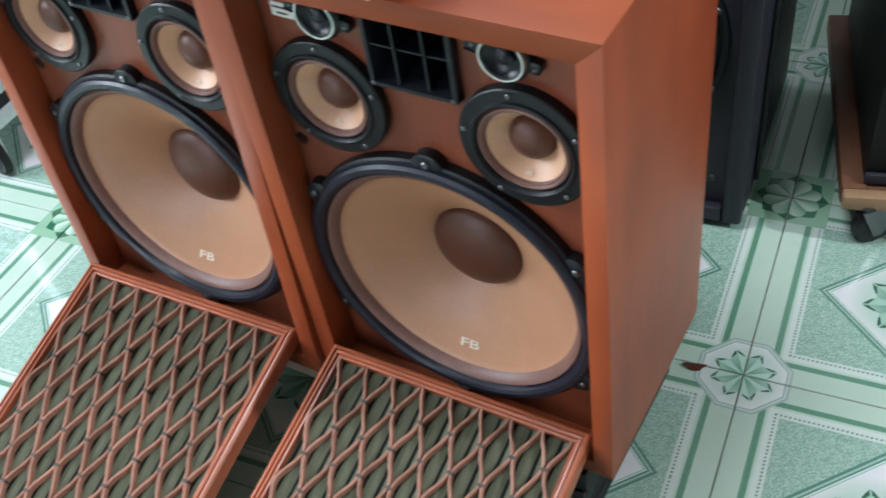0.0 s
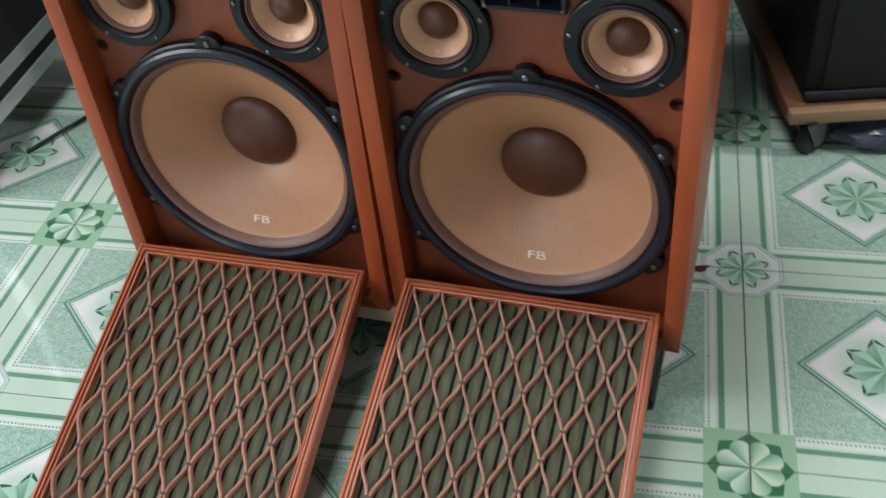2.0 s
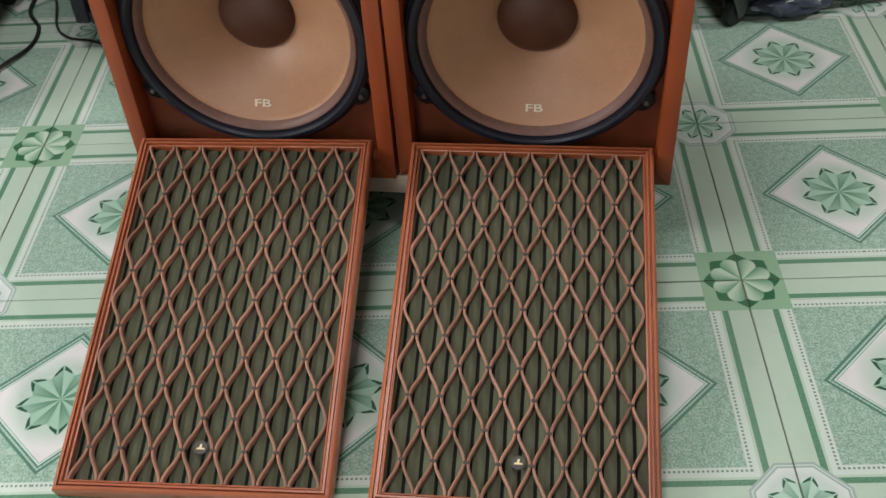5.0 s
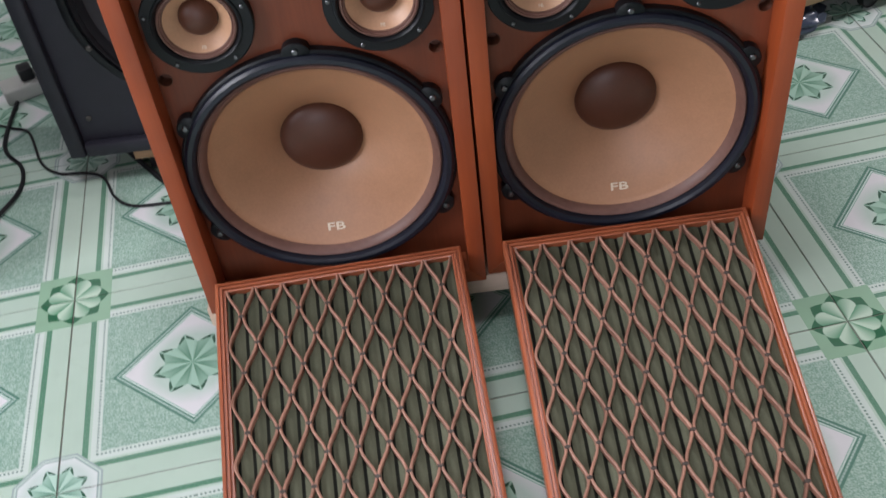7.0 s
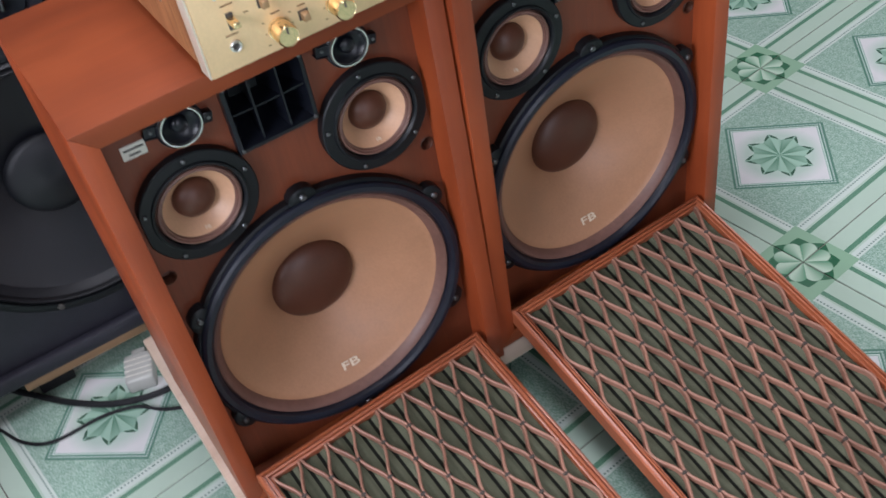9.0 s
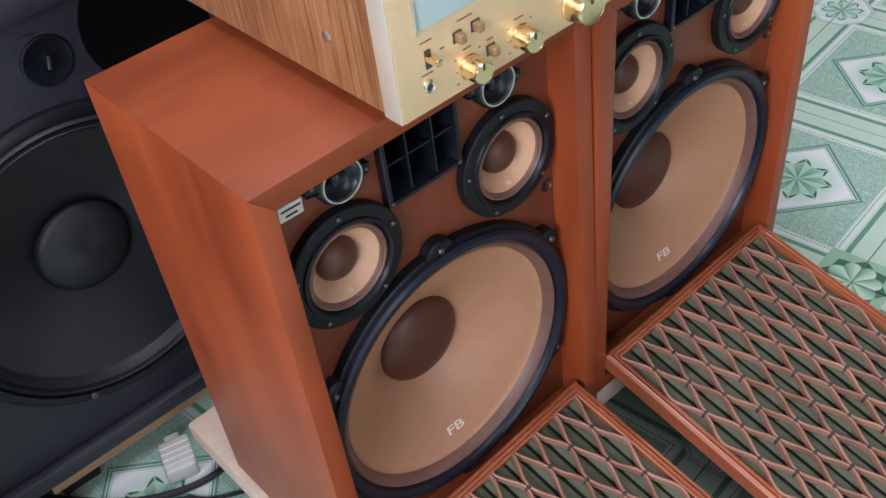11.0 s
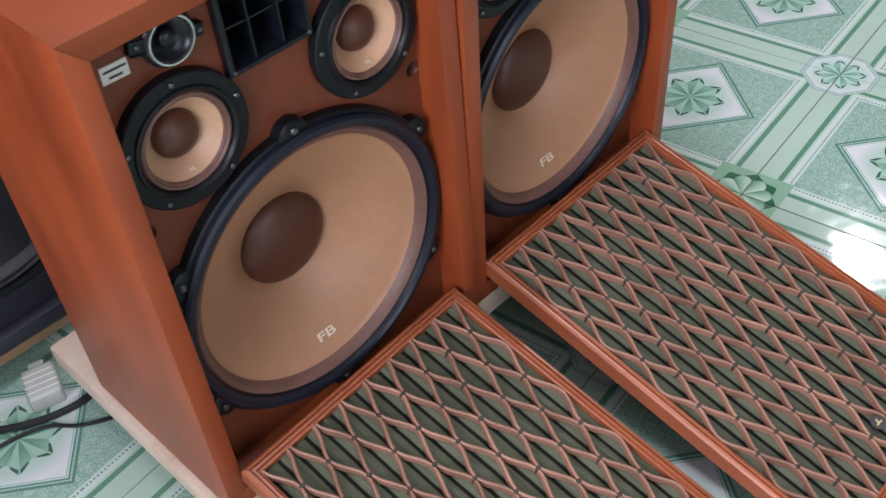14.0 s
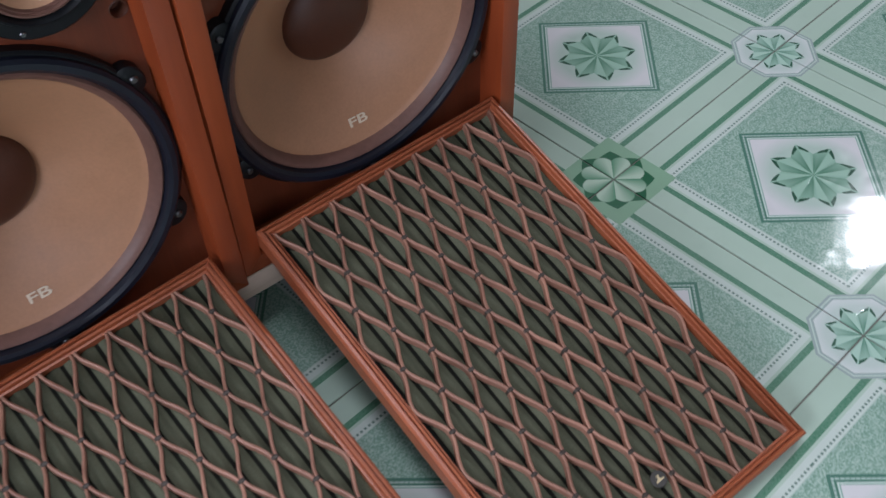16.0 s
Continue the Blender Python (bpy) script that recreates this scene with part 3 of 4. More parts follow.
def grille(label):
    """Lies with its outer foot edge at y = 0, its face up."""
    top = thing("speaker_grille", Matrix(), label, "speaker grille", "pair of removed speaker grilles")
    part("foot_rail", rail(GR_W, True), FRAME_X, top, "", pose(0, 0, 0), 20)
    part("head_rail", rail(GR_W, True), FRAME_X, top, "", pose(0, GR_L, 0, 0, 0, 180), 20)
    part("side_rail", rail(GR_L, False), FRAME_Y, top, "", pose(GR_W / 2, GR_L / 2, 0), 20)
    part("side_rail", rail(GR_L, False), FRAME_Y, top, "", pose(-GR_W / 2, GR_L / 2, 0, 0, 0, 180), 20)
    iw, il = GR_W - 2 * BORDER, GR_L - 2 * BORDER
    # cloth stretched over a board, slightly pleated
    bm = bmesh.new()
    cols = []
    n = 90
    for k in range(n + 1):
        x = -iw / 2 - .002 + (iw + .004) * k / n
        fold = -0.0016 * math.sin(x * 2 * math.pi / 0.0208 + 0.4 * math.sin(x * 31))
        cols.append([bm.verts.new((x, BORDER - .002 + (il + .004) * j / 6, 0.0128 + fold)) for j in range(7)])
    for a, b in zip(cols, cols[1:]):
        for j in range(6):
            bm.faces.new((a[j], b[j], b[j + 1], a[j + 1]))
    part("cloth", bm, CLOTH, top, "olive-grey pleated cloth with shade painted into the grooves")
    part("backing_board", block(-iw / 2, iw / 2, BORDER, BORDER + il, 0.001, 0.0035), INK, top)
    # lattice of bent wooden strips
    pitch, half = iw / 8, il / 12
    for m in range(16):
        xc = -iw / 2 + (m + 0.5) * pitch / 2
        sign = -1 if m % 2 else 1
        bm = bmesh.new()
        rows = []
        for j in range(12 * len(STEPS) + 1):
            u = j // len(STEPS) + STEPS[j % len(STEPS)]
            x = xc - sign * (pitch / 4 - 0.0023) * bend(u) + 0.0004 * math.sin(5.1 * u + m * 1.7)
            y = BORDER + u * half
            dx = -sign * (pitch / 4 - 0.0023) * (bend(u + .04) - bend(u - .04)) / (.08 * half)
            ln = math.hypot(dx, 1)
            nx, ny = 1 / ln * 0.0019, -dx / ln * 0.0019
            rows.append([bm.verts.new(p) for p in ((x - nx, y - ny, 0.0138), (x - nx * .95, y - ny * .95, 0.0234), (x, y, 0.0246), (x + nx * .95, y + ny * .95, 0.0234), (x + nx, y + ny, 0.0138))])
        for a, b in zip(rows, rows[1:]):
            for q in range(5):
                bm.faces.new((a[q], a[(q + 1) % 5], b[(q + 1) % 5], b[q]))
        bm.faces.new(rows[0])
        bm.faces.new(list(reversed(rows[-1])))
        part("lattice_strip", bm, STRIP, top, "", None, 40)
    bm = bmesh.new()
    for j in range(1, 12):
        even = j % 2 == 0
        for k in range(1, 8) if even else range(8):
            x = -iw / 2 + (k if even else k + 0.5) * pitch
            y = BORDER + j * half
            block(x - 0.0040, x + 0.0040, y - 0.0027, y + 0.0027, 0.0125, 0.0248, 0.0010, 1, bm)
    clips = part("clip", bm, CLIP, top, "small dark metal clips")
    tagged(clips, kind="stuff")
    badge = lathe([(0.0095, 0), (0.0095, -0.0015), (0.0085, -0.0022), (0, -0.0022)], 24)
    badge.transform(Matrix.Rotation(radians(-90), 4, "X"))
    bg = part("badge", badge, INK, top, "round dark badge with a gilt shape", pose(0.004, 0.064, 0.0225))
    shape = prism(((-0.0055, -0.003), (0.0055, -0.003), (0.0055, -0.0012), (0.001, -0.0006), (0.0018, 0.004), (-0.0012, 0.0042), (-0.0016, 0), (-0.005, -0.001)), -0.0004, 0.0004)
    shape.transform(Matrix.Rotation(radians(-90), 4, "X"))
    part("badge_shape", shape, GILT, bg, "", pose(0, 0, 0.0024))
    return top


def lay(u0, v0, u1, v1, z0, z1):
    """A grille whose face runs from the foot's middle (u0, v0, z0) to the head's (u1, v1, z1)."""
    a, b = M @ Vector((u0, v0, z0)), M @ Vector((u1, v1, z1))
    y = (b - a).normalized()
    x = y.cross(Vector((0, 0, 1))).normalized()
    z = x.cross(y)
    m = Matrix((x, y, z)).transposed().to_4x4()
    return Matrix.Translation(a) @ m @ pose(0, 0, -0.0265)


gl = grille("wooden speaker grille with diamond lattice, propped against the loudspeaker")
gr = copy_thing(gl, lay(0.2175, -0.5165, 0.2055, 0.024, 0.0275, 0.175))
gl.matrix_world = lay(-0.194, -0.530, -0.2205, 0.018, 0.0275, 0.181)

# ---------------------------------------------------------------- what the loudspeakers stand on
bm = block(-0.434, 0.335, 0.028, 0.43, 0.068, 0.1055, 0.003)
solo("board", bm, PINE, M, "thick pale pine board under both loudspeakers", "board")


def riser(u0, u1, v0, v1, h, label):
    top = thing("riser", M @ pose((u0 + u1) / 2, v0, 0), label, "riser", "black risers under the board")
    w, d = (u1 - u0) / 2, v1 - v0
    part("base", block(-w, w, 0, d, 0, 0.022, 0.005, 2), RUBBER, top)
    part("body", block(-w + .006, w - .006, 0.008, d - .008, 0.0215, h, 0.004, 2), RUBBER, top)
    return top


riser(-0.408, -0.315, 0.005, 0.33, 0.0675, "black moulded plastic riser under the pine board")
riser(0.300, 0.392, 0.005, 0.30, 0.0675, "black moulded plastic riser beneath the leaning loudspeaker")
solo("packing_block", block(0.345, 0.386, 0.02, 0.28, 0.068, 0.106, 0.003), RUBBER, M, "black rubber block on the riser", "block")

# ---------------------------------------------------------------- receiver on top
AMP = M @ pose(-0.282, -0.030, 0.742, 0.5)


def receiver():
    top = thing("receiver", AMP, "champagne-gold stereo receiver in a wooden case", "amplifier")
    w, d, h, f = 0.504, 0.36, 0.175, 0.015
    part("case_side", block(0, 0.018, 0.0245, d, f, f + h, 0.002), WALNUT, top, "oak-veneered case side")
    part("case_side", block(w - .018, w, 0.0245, d, f, f + h, 0.002), WALNUT, top, "oak-veneered case side")
    part("case_top", block(0.0185, w - .0185, 0.0245, d, f + h - .016, f + h - .001, 0.002), WALNUT, top)
    part("chassis", block(0.0185, w - .0185, 0.0245, d - .01, f + .003, f + h - .017, 0.002), RUBBER, top)
    part("front_panel", block(0, w, 0, 0.0240, f, f + h, 0.0012), GOLD, top, "brushed champagne-gold front panel")
    part("edge_strip", block(-0.0022, 0.0, 0.001, 0.0240, f, f + h, 0.0006), PALE_GOLD, top, "pale gold edge strip")
    for x in (0.05, w - .05):
        for y in (0.05, d - .05):
            foot = lathe([(0.014, 0), (0.016, -f), (0, -f)], 20)
            foot.transform(Matrix.Rotation(radians(90), 4, "X"))
            part("foot", foot, RUBBER, top, "", pose(x, y, 0) @ Matrix.Rotation(radians(180), 4, "X") @ pose(0, 0, -f))
    win = part("dial_window", block(0.026, 0.42, -0.0016, 0.001, f + .078, f + .150, 0.001), GLASS, top, "pale dial window")
    part("dial_line", block(0.055, 0.40, -0.0026, -0.0010, f + .098, f + .1005), CAP, win)
    part("window_frame", block(0.0235, 0.0265, -0.003, 0.001, f + .075, f + .153, 0.0008), SILVER, win)

    def knob(x, z, r, depth, seg=36):
        prof = [(r * 1.06, 0), (r * 1.06, -0.0025), (r, -0.003), (r, -depth + .002), (r * 0.92, -depth), (r * 0.85, -depth + .0007), (0, -depth + .0004)]
        k = part("knob", lathe(prof, seg), KNOB, top, "polished gold knob", pose(x, 0, z))
        part("pointer", block(-0.0008, 0.0008, -depth - .0004, -depth + .001, r * 0.3, r * 0.85), INK, k)

    knob(0.077, f + .021, 0.0112, 0.021)
    knob(0.140, f + .021, 0.0112, 0.021)
    knob(0.212, f + .022, 0.0175, 0.023)
    knob(0.30, f + .021, 0.0112, 0.021)
    knob(0.36, f + .021, 0.0112, 0.021)
    knob(0.455, f + .06, 0.027, 0.028)
    for x, z in ((0.068, 0.0545), (0.089, 0.0555), (0.104, 0.0245), (0.165, 0.058), (0.19, 0.058)):
        b = part("push_button", block(-0.0036, 0.0036, -0.009, 0, -0.0042, 0.0042, 0.001), BRONZE, top, "", pose(x, 0, f + z))
        part("button_bezel", block(-0.0052, 0.0052, -0.0007, 0.0005, -0.0052, 0.0052), INK, b)
    lev = part("lever_switch", block(-0.0035, 0.0035, -0.016, 0, -0.003, 0.003, 0.001), KNOB, top, "", pose(0.034, 0, f + .051))
    # solid ink block stands for the dark of the slot
    part("lever_slot_dark", block(-0.0035, 0.0035, -0.0008, 0.0005, -0.011, 0.007, 0.0003, 1), INK, lev)
    jack = part("headphone_jack", lathe([(0.006, 0), (0.006, -0.002), (0.0048, -0.003), (0.0036, -0.0025), (0.0034, 0.002), (0, 0.002)], 24), SILVER, top, "", pose(0.031, 0, f + .024))
    # flat ink disc replaces the shade inside the jack
    part("jack_hole_dark", lathe([(0.0034, -0.0012), (0, -0.0012)], 20), INK, jack)
    for x, z, half in ((0.034, 0.066, 0.008), (0.031, 0.036, 0.008), (0.077, 0.039, 0.006), (0.14, 0.039, 0.007), (0.078, 0.068, 0.011), (0.104, 0.035, 0.005), (0.05, 0.052, 0.003)):
        part("printed_bar", block(x - half * .8, x + half * .8, -0.0005, 0.0005, f + z - .0006, f + z + .0006), LEGEND, top)
    for x in (0.063, 0.091, 0.126, 0.154):
        for z in (0.009, 0.021, 0.033):
            part("scale_tick", block(x - .0012, x + .0012, -0.0006, 0.0005, f + z - .0004, f + z + .0004), LEGEND, top)
    bolt = screw(0.0055, 0.002)
    bolt.transform(Matrix.Rotation(radians(-90), 4, "Z"))
    part("case_screw", bolt, SILVER, top, "", pose(0, 0.095, f + .052))
    return top


receiver()

# ---------------------------------------------------------------- large stage loudspeakers
def stage_box(m, w, d, h, label, cx, cz, r):
    top = thing("stage_loudspeaker", m, label, "loudspeaker", "black stage loudspeakers")
    bm = block(0, w, 0.014, d, 0, h, 0.012, 3)
    bm.faces.ensure_lookup_table()
    front = max(bm.faces, key=lambda f: f.calc_area() if f.normal.y < -0.9 else -1)
    bmesh.ops.delete(bm, geom=[front], context="FACES_ONLY")
    part("enclosure", bm, PA_BLACK, top)
    bm = bmesh.new()
    edges = []
    for loop in ([(0.010, 0.010), (w - .010, 0.010), (w - .010, h - .010), (0.010, h - .010)],
                 [(cx + r * .95 * math.cos(2 * math.pi * k / 48), cz + r * .95 * math.sin(2 * math.pi * k / 48)) for k in range(48)]):
        vs = [bm.verts.new((x, 0.0138, z)) for x, z in loop]
        edges += [bm.edges.new((vs[k], vs[(k + 1) % len(vs)])) for k in range(len(vs))]
    bmesh.ops.triangle_fill(bm, use_beauty=True, use_dissolve=False, edges=edges, normal=(0, -1, 0))
    part("baffle", bm, PA_BLACK, top, smooth=None)
    rim = 0.032
    for name, a in (("rim", (0, rim, 0, h)), ("rim", (w - rim, w, 0, h)), ("rim", (rim, w - rim, 0, rim * .9)), ("rim", (rim, w - rim, h - rim * .9, h))):
        part(name, block(a[0] + .0005, a[1] - .0005, -0.008, 0.013, a[2], a[3], 0.006, 2), PA_BLACK, top)
    drv = part("woofer", lathe([(r, 0.0135), (r, 0.004), (r * .975, 0.000), (r * .935, 0.000), (r * .925, 0.006), (r * .915, 0.0135)], 72), BLACK, top, "large black woofer", pose(cx, 0, cz))
    part("surround", lathe([(r * .925, 0.004), (r * .90, -0.002), (r * .875, 0.004), (r * .86, -0.0015), (r * .835, 0.005), (r * .82, 0.0125)], 72), RUBBER, drv)
    prof = []
    for k in range(41):
        s = k / 40
        prof.append((r * (.826 - .546 * s), 0.0118 + 0.042 * s ** 0.9 + (0.0007 if k % 2 else 0)))
    part("cone", lathe(prof, 72), PA_CONE, drv, "ribbed black cone")
    part("dust_cap", lathe(dome(r * .30, 0.048, 0.022), 48), PA_CONE, drv, "black dome cap")
    for k in range(8):
        a = radians(22.5 + 45 * k)
        part("bolt", screw(0.006, 0.004), STEEL if k % 3 == 0 else INK, drv, "", pose(r * .957 * math.cos(a), 0.0, r * .957 * math.sin(a)))
    for x in (0.055, w - .055):
        for z in (0.075, h - .075):
            part("grille_bolt", screw(0.006, 0.003), INK, top, "", pose(x, 0.0135, z))
    return top


PA = pose(-1.203, 0.321, 0.068, 0, 0, -7.6)
pa = stage_box(PA, 0.60, 0.55, 1.06, "tall black stage loudspeaker with a large woofer, on a plywood dolly", 0.312, 0.312, 0.230)
dish = lathe([(0.033, 0.0135), (0.0325, 0.0118), (0.030, 0.0112), (0.028, 0.012), (0.0, 0.013)], 36)
cup = part("socket_plate", dish, HORN, pa, "round recessed socket plate", pose(0.356, 0, 0.597))
part("latch", block(-0.0032, 0.0032, 0.005, 0.0122, -0.009, 0.009, 0.002), STEEL, cup, "", pose(0, 0, 0, 0, 12, 0))
# closed disc, painted black in place of the port's shaded depth
part("port", lathe([(0.092, 0.0128), (0.090, 0.0122), (0.086, 0.0124), (0.083, 0.0131), (0, 0.0132)], 48), PORT_SHADE, pa, "round port closed by a black disc in place of its dark depth", pose(0.535 - 0.04, 0, 0.60))
for k, half in enumerate((0.012, 0.007)):
    part("printed_bar", block(0.345 - half + k * .004, 0.345 + half, 0.0128, 0.0138, 0.634 + k * .008, 0.637 + k * .008), STEEL, pa)
part("ledge", block(0.034, 0.566, -0.006, 0.0135, 0.662, 0.700, 0.006), PA_BLACK, pa)

bm = block(0.115, 0.585, 0.002, 0.50, 0, 0.022, 0.002)
solo("dolly_board", bm, PLY, PA @ pose(0, 0, -0.0225), "plywood board under the black stage loudspeaker", "board")
for x, y in ((0.16, 0.06), (0.54, 0.06), (0.16, 0.45), (0.54, 0.45)):
    solo("support_block", block(x - .03, x + .03, y - .03, y + .03, -0.068, -0.0230, 0.003), RUBBER, PA, "black rubber block under a plywood board", "block", "blocks under the plywood board")

# second stage loudspeaker behind the leaning one
pb = stage_box(pose(-0.515, 0.300, 0.012, 0, 0, 0), 0.450, 0.42, 1.20, "black stage loudspeaker standing on the tiles", 0.225, 0.32, 0.18)
for x in (0.04, 0.41):
    for y in (0.03, 0.33):
        foot = lathe([(0.02, 0), (0.022, -0.010), (0, -0.010)], 20)
        part("rubber_foot", foot, RUBBER, pb, "", pose(x, y, 0) @ Matrix.Rotation(radians(90), 4, "X"))
part("side_rib", block(0.4505, 0.458, 0.09, 0.10, 0.02, 0.93, 0.002), PA_BLACK, pb)
part("handle_plate", block(0.4505, 0.455, 0.13, 0.30, 0.48, 0.62, 0.002), INK, pb)

# ---------------------------------------------------------------- low dolly with a black cabinet
DOL = pose(0.080, 0.300, 0, 0, 0, 10.5)
dol = thing("dolly", DOL, "low brown wooden dolly on black casters", "dolly")
part("front_plank", block(0, 0.75, 0, 0.022, 0.078, 0.104, 0.003), PLY, dol, "worn pale plank edge")
part("side_plank", block(-0.001, 0.035, 0.0225, 0.52, 0.072, 0.104, 0.003), OLD_WOOD, dol)
part("deck", block(0.036, 0.75, 0.0225, 0.52, 0.084, 0.100, 0.001), OLD_WOOD, dol)


def caster(parent, x, y, top_z, turn):
    c = part("caster", block(-0.022, 0.022, -0.020, 0.020, top_z - 0.006, top_z, 0.002), RUBBER, parent, "black swivel caster", pose(x, y, 0, 0, 0, turn))
    r = top_z * 0.40
    wheel = lathe([(0, -0.011), (r * .8, -0.011), (r, -0.008), (r, 0.008), (r * .8, 0.011), (0, 0.011)], 24)
    part("wheel", wheel, RUBBER, c, "", pose(0.012, 0, r))
    for s in (-1, 1):
        part("fork", prism(((-0.024, top_z - .006), (0.024, top_z - .006), (0.026, r * .9), (0.018, r * .6), (0.004, r * .6)), s * 0.0155 - .0015, s * 0.0155 + .0015), SILVER if top_z > 0.09 else STEEL, c)


for x, y, a in ((0.045, 0.02, 30), (0.70, 0.03, -40), (0.05, 0.48, 80), (0.70, 0.48, 10), (0.375, 0.04, 15)):
    caster(dol, x, y, 0.0835 if x > 0.04 else 0.0715, a)
cab = thing("equipment_cabinet", DOL @ pose(0.03, 0.036, 0.1045), "black painted equipment cabinet on a wooden dolly", "cabinet")
part("body", block(0, 0.66, 0.006, 0.46, 0, 1.50, 0.006), DARK_CASE, cab)
part("front_panel", block(0.03, 0.63, 0, 0.0055, 0.02, 1.47, 0.003), RUBBER, cab)
part("bottom_trim", block(0, 0.66, -0.004, 0.0055, 0, 0.0185, 0.002), PA_BLACK, cab)
# low bluish lump under the dolly, not identified
bag = bmesh.new()
bmesh.ops.create_icosphere(bag, subdivisions=4, radius=1)
for v in bag.verts:
    k = 1 + 0.25 * noise.noise(v.co * 2.3) + 0.08 * noise.noise(v.co * 7)
    v.co = Vector((v.co.x * 0.085 * k, v.co.y * 0.05 * k, max(0.0, 0.028 + v.co.z * 0.032 * k)))
solo("bluish_lump", bag, plain("grey_blue_gloss", (0.05, 0.06, 0.09), 0.25, 0, 0.3, 20, 0.4, 0.003), pose(0.245, 0.375, 0.001), "crumpled grey-blue lump under the dolly", "bag")

# ---------------------------------------------------------------- flight case
CASE = pose(-1.397, 0.026, 0)
fc = thing("flight_case", CASE, "black flight case with aluminium edges on casters", "flight case")
W, D, Z0, Z1 = 0.62, 0.56, 0.105, 0.80
part("body", block(-W + .006, -0.006, 0.006, D - .006, Z0 + .006, Z1 - .006), RUBBER, fc, "black laminated panels")
for x in (-W, 0):
    for y in (0, D):
        sx, sy = (1 if x < -0.1 else -1), (1 if y < 0.1 else -1)
        part("edge_rail", prism(((0, 0), (sx * .03, 0), (sx * .03, .003), (sx * .003, .003), (sx * .003, .03), (0, .03)) if sy > 0 else
                                ((0, 0), (sx * .03, 0), (sx * .03, -.003), (sx * .003, -.003), (sx * .003, -.03), (0, -.03)), Z0, Z1),
             ALU, fc, "aluminium edge", Matrix.Translation((x, y, 0)) @ Matrix(((1, 0, 0, 0), (0, 0, 1, 0), (0, 1, 0, 0), (0, 0, 0, 1))), 20)
for z in (Z0, Z0 + 0.058, Z1 - .03):
    part("front_rail", block(-W + .031, -0.031, -0.001, 0.005, z, z + .03, 0.001), ALU, fc, "aluminium rail")
    part("side_rail", block(-0.005, 0.001, 0.031, D - .031, z, z + .03, 0.001), ALU, fc, "aluminium rail")
for z in (Z0 + .03, Z1 - .03):
    ball = lathe([(0, -0.026), (0.014, -0.022), (0.024, -0.012), (0.027, 0), (0.027, 0.012)], 20)
    part("corner_plate", ball, SILVER, fc, "steel ball corner", Matrix.Translation((-0.016, 0.016, z)) @ Matrix.Rotation(radians(45), 4, "Z"))
for dx, dz in ((-0.014, 0.105), (-0.014, 0.135), (-0.040, 0.075), (-0.014, 0.165)):
    part("rivet", screw(0.006, 0.003), SILVER, fc, "", pose(dx, -0.0015, Z0 + dz))
for y, dz in ((0.014, 0.105), (0.014, 0.135), (0.045, 0.105), (0.05, 0.045)):
    rv = screw(0.006, 0.003)
    rv.transform(Matrix.Rotation(radians(90), 4, "Z"))
    part("rivet", rv, SILVER, fc, "", pose(0.0015, y, Z0 + dz))
for x, y in ((-0.05, 0.05), (-W + .05, 0.05), (-0.05, D - .05), (-W + .05, D - .05)):
    caster(fc, x, y, Z0 - 0.0005, -20)
solo("power_tool_case", block(-0.20, 0.0, 0.0, 0.16, 0, 0.14, 0.012, 3), PA_BLACK, CASE @ pose(-0.16, 0.02, Z1), "small black case on the flight case", "case")

# ---------------------------------------------------------------- cables and small things on the floor
solo("power_cable", tube(((-1.13, 0.42, 0.006), (-1.081, 0.335, 0.006), (-1.034, 0.262, 0.006), (-0.978, 0.205, 0.006), (-0.90, 0.172, 0.006), (-0.80, 0.19, 0.006)), 0.0055), RUBBER, Matrix(), "thick black power cable lying on the tiles", "cable", "black cables on the floor")
solo("power_cable", tube(((-1.42, 0.60, 0.004), (-1.365, 0.562, 0.004), (-1.327, 0.532, 0.004), (-1.292, 0.418, 0.004), (-1.253, 0.370, 0.004), (-1.200, 0.354, 0.004), (-1.163, 0.327, 0.004), (-1.138, 0.258, 0.004), (-1.099, 0.220, 0.004), (-1.019, 0.207, 0.004), (-0.965, 0.181, 0.004), (-0.933, 0.139, 0.004), (-0.88, 0.10, 0.004)), 0.0028), RUBBER, Matrix(), "thin black cable lying on the tiles", "cable", "black cables on the floor")
solo("power_cable", tube(((-1.40, 0.20, 0.005), (-1.358, 0.263, 0.010), (-1.326, 0.340, 0.005), (-1.330, 0.413, 0.005), (-1.374, 0.504, 0.005), (-1.36, 0.70, 0.005)), 0.0042), RUBBER, Matrix(), "black cable looped on the tiles", "cable", "black cables on the floor")
ad = thing("power_adapter", pose(-0.925, 0.235, 0, 0, 0, -24), "white plastic power adapter lying on the tiles", "adapter")
part("body", block(-0.024, 0.024, -0.032, 0.032, 0, 0.030, 0.005, 3), WHITE, ad)
for k in range(4):
    part("groove", block(-0.0235, 0.0235, -0.020 + k * .012, -0.018 + k * .012, 0.0298, 0.0305), LABEL, ad)
part("plug_end", block(-0.012, 0.012, 0.0325, 0.048, 0.006, 0.024, 0.003), WHITE, ad)
st = thing("power_strip", pose(-1.335, 0.70, 0, 0, 0, 20), "white power strip with a black plug beside the stage loudspeaker", "power strip")
part("body", block(-0.06, 0.03, -0.03, 0.03, 0, 0.035, 0.006, 3), WHITE, st)
part("plug", block(-0.015, 0.015, -0.018, 0.018, 0.0355, 0.065, 0.005), RUBBER, st)
leaf = bmesh.new()
row = [leaf.verts.new((0.016 * math.cos(a) * (1 + .3 * math.sin(3 * a)), 0.007 * math.sin(a), 0.002 + 0.002 * math.cos(2 * a))) for a in (k * math.pi / 6 for k in range(12))]
leaf.faces.new(row)
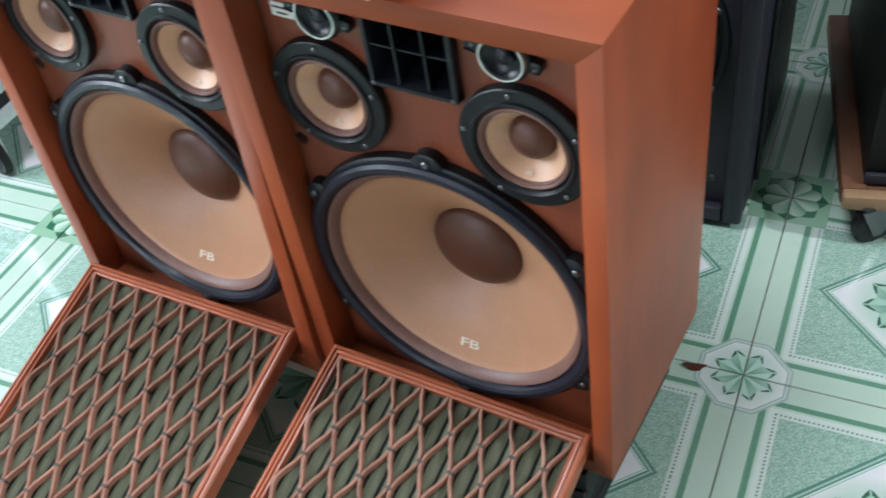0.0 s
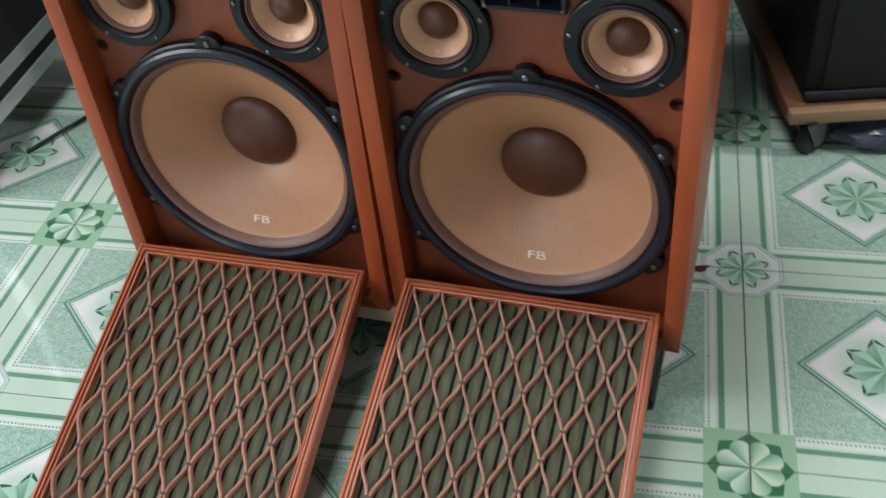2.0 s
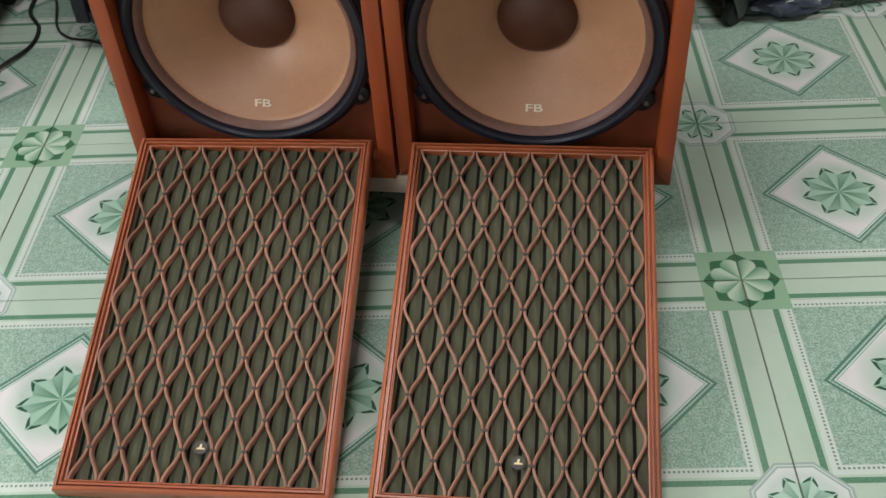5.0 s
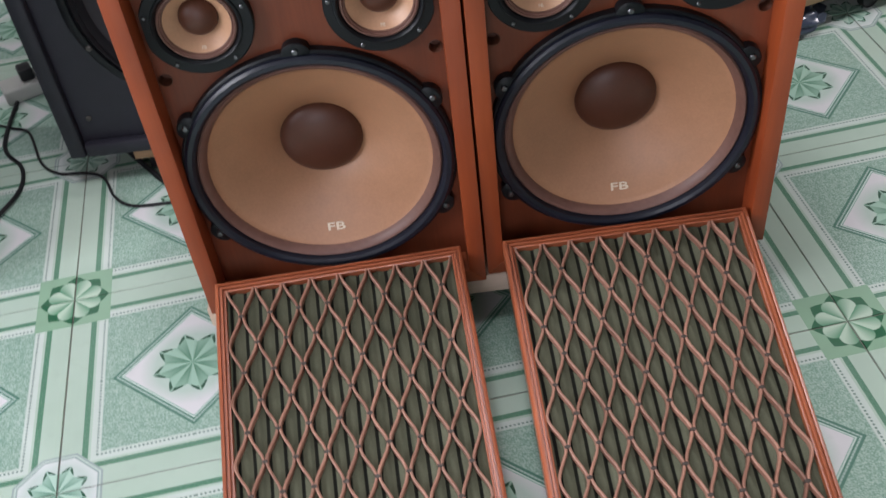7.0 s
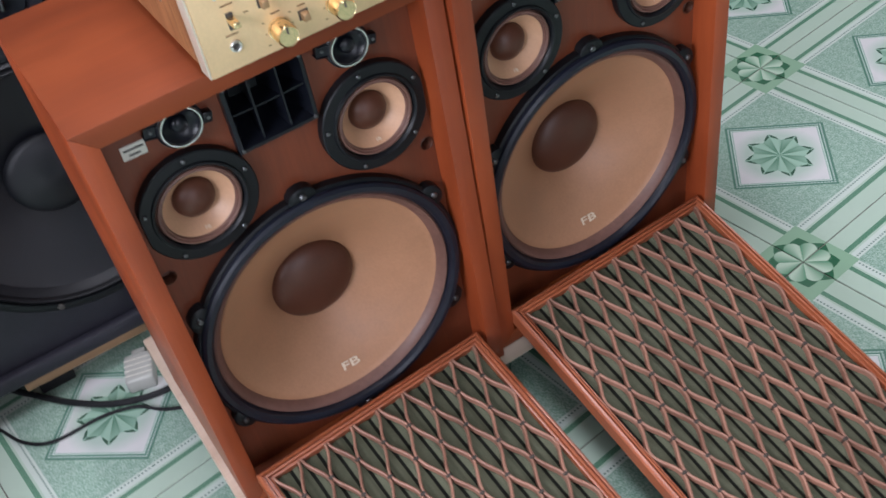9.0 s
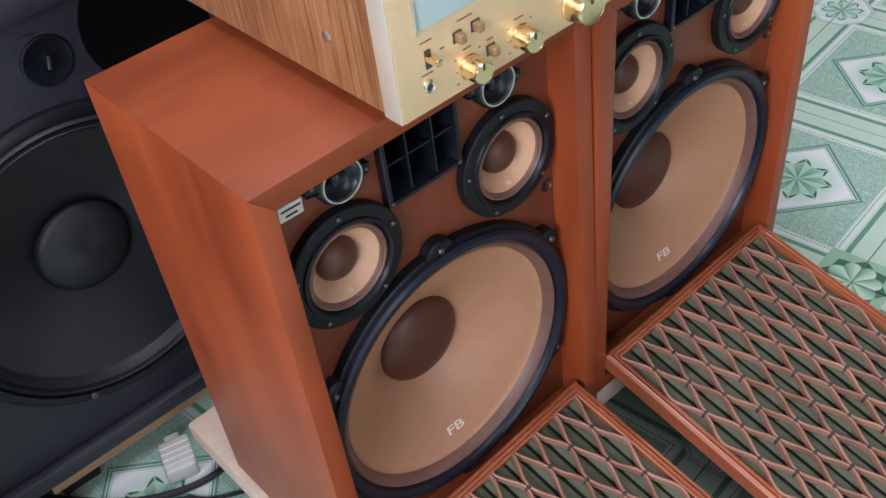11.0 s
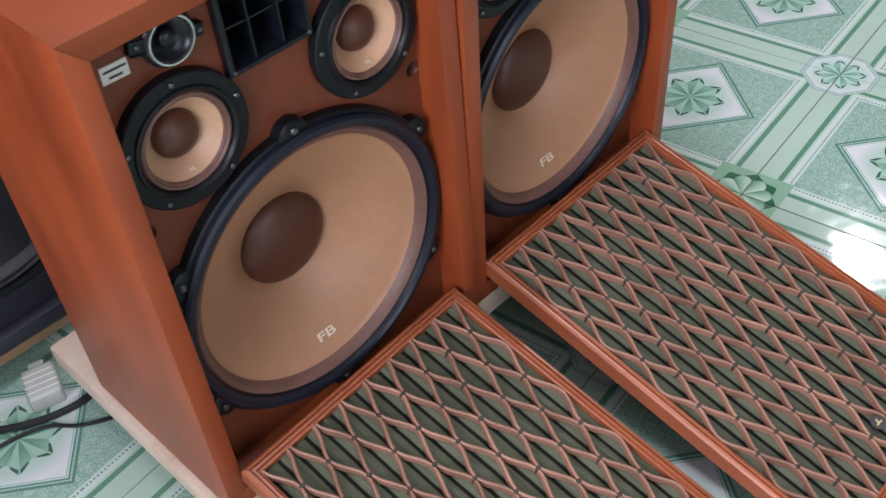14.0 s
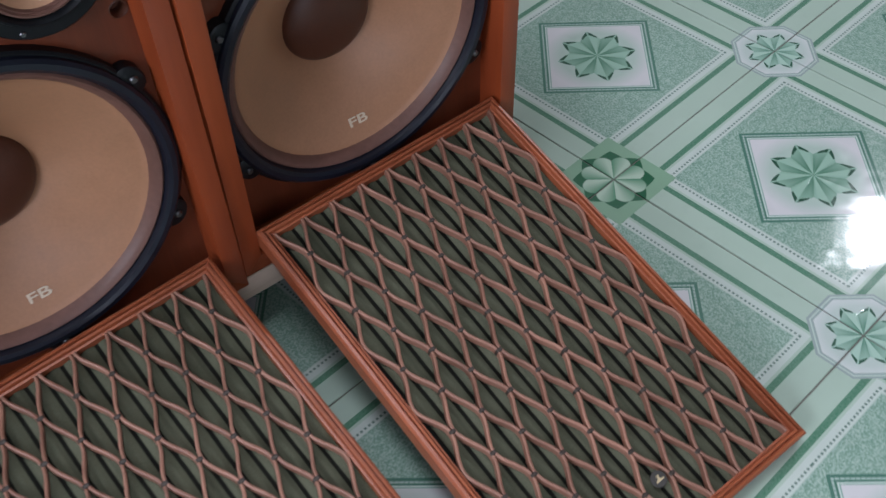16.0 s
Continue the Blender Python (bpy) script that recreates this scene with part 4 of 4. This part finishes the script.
bmesh.ops.extrude_face_region(leaf, geom=list(leaf.faces))
for v in list(leaf.verts)[12:]:
    v.co.z += 0.0012
solo("paper_scrap", leaf, CAP, pose(-0.068, -0.008, 0.0008, 0, 0, 10), "small red-brown paper scrap on the tiles", "scrap")

# ---------------------------------------------------------------- room
def structure(name, bm, material, m=None, label=""):
    ob = new(name, mesh_of(name, bm, material, 35))
    ob.matrix_world = m or Matrix()
    return tagged(ob, label, kind="structure")


X0, X1, Y0, Y1, H = ROOM
T = 0.15
# ceiling and walls stay out of view; added to bound and dim the light
structure("ceiling", block(X0 - T, X1 + T, Y0 - T, Y1 + T, H, H + T), CEIL)
structure("unseen_wall_north", block(X0, X1, Y1, Y1 + T, -0.02, H - .002), WALL)
structure("unseen_wall_east", block(X1, X1 + T, Y0, Y1 + T, -0.02, H - .002), WALL)
# window opening in the west wall, door opening in the south wall
bm = block(X0 - T, X0, Y0, -2.2, -0.02, H - .002)
block(X0 - T, X0, -0.5, Y1 + T, -0.02, H - .002, bm=bm)
block(X0 - T, X0, -2.2, -0.5, -0.02, 1.3, bm=bm)
block(X0 - T, X0, -2.2, -0.5, 2.7, H - .002, bm=bm)
structure("unseen_wall_west", bm, WALL)
bm = block(X0 - T, -3.2, Y0 - T, Y0, -0.02, H - .002)
block(-0.2, X1 + T, Y0 - T, Y0, -0.02, H - .002, bm=bm)
block(-3.2, -0.2, Y0 - T, Y0, 2.7, H - .002, bm=bm)
structure("unseen_wall_south", bm, WALL)
structure("ground", block(-40, 40, -40, 40, -0.06, -0.021), GROUT)
floor = structure("floor", block(X0, X1, Y0, Y1, -0.02, -0.0022), GROUT, None, "glazed green and white patterned floor tiles")

# one tile mesh, its four corners turned so that like marks meet
bm = bmesh.new()
a, c = 0.1989, 0.1982
lo = [bm.verts.new((x * a, y * a, -0.006)) for x, y in ((-1, -1), (1, -1), (1, 1), (-1, 1))]
mid = [bm.verts.new((x * a, y * a, -0.0008)) for x, y in ((-1, -1), (1, -1), (1, 1), (-1, 1))]
hi = [bm.verts.new((x * c, y * c, 0.0)) for x, y in ((-1, -1), (1, -1), (1, 1), (-1, 1))]
for p, q in ((lo, mid), (mid, hi)):
    for k in range(4):
        bm.faces.new((p[k], p[(k + 1) % 4], q[(k + 1) % 4], q[k]))
bm.faces.new(hi)
tile_mesh = mesh_of("tile", bm, TILE)
for i in range(-9, 9):
    for j in range(-8, 5):
        ob = new("tile", tile_mesh)
        ob.parent = floor
        ob.matrix_local = pose(i * 0.4 + 0.2, j * 0.4 + 0.2, random.uniform(-0.0003, 0.0003), 0, 0, 0 if (i + j) % 2 == 0 else 90)
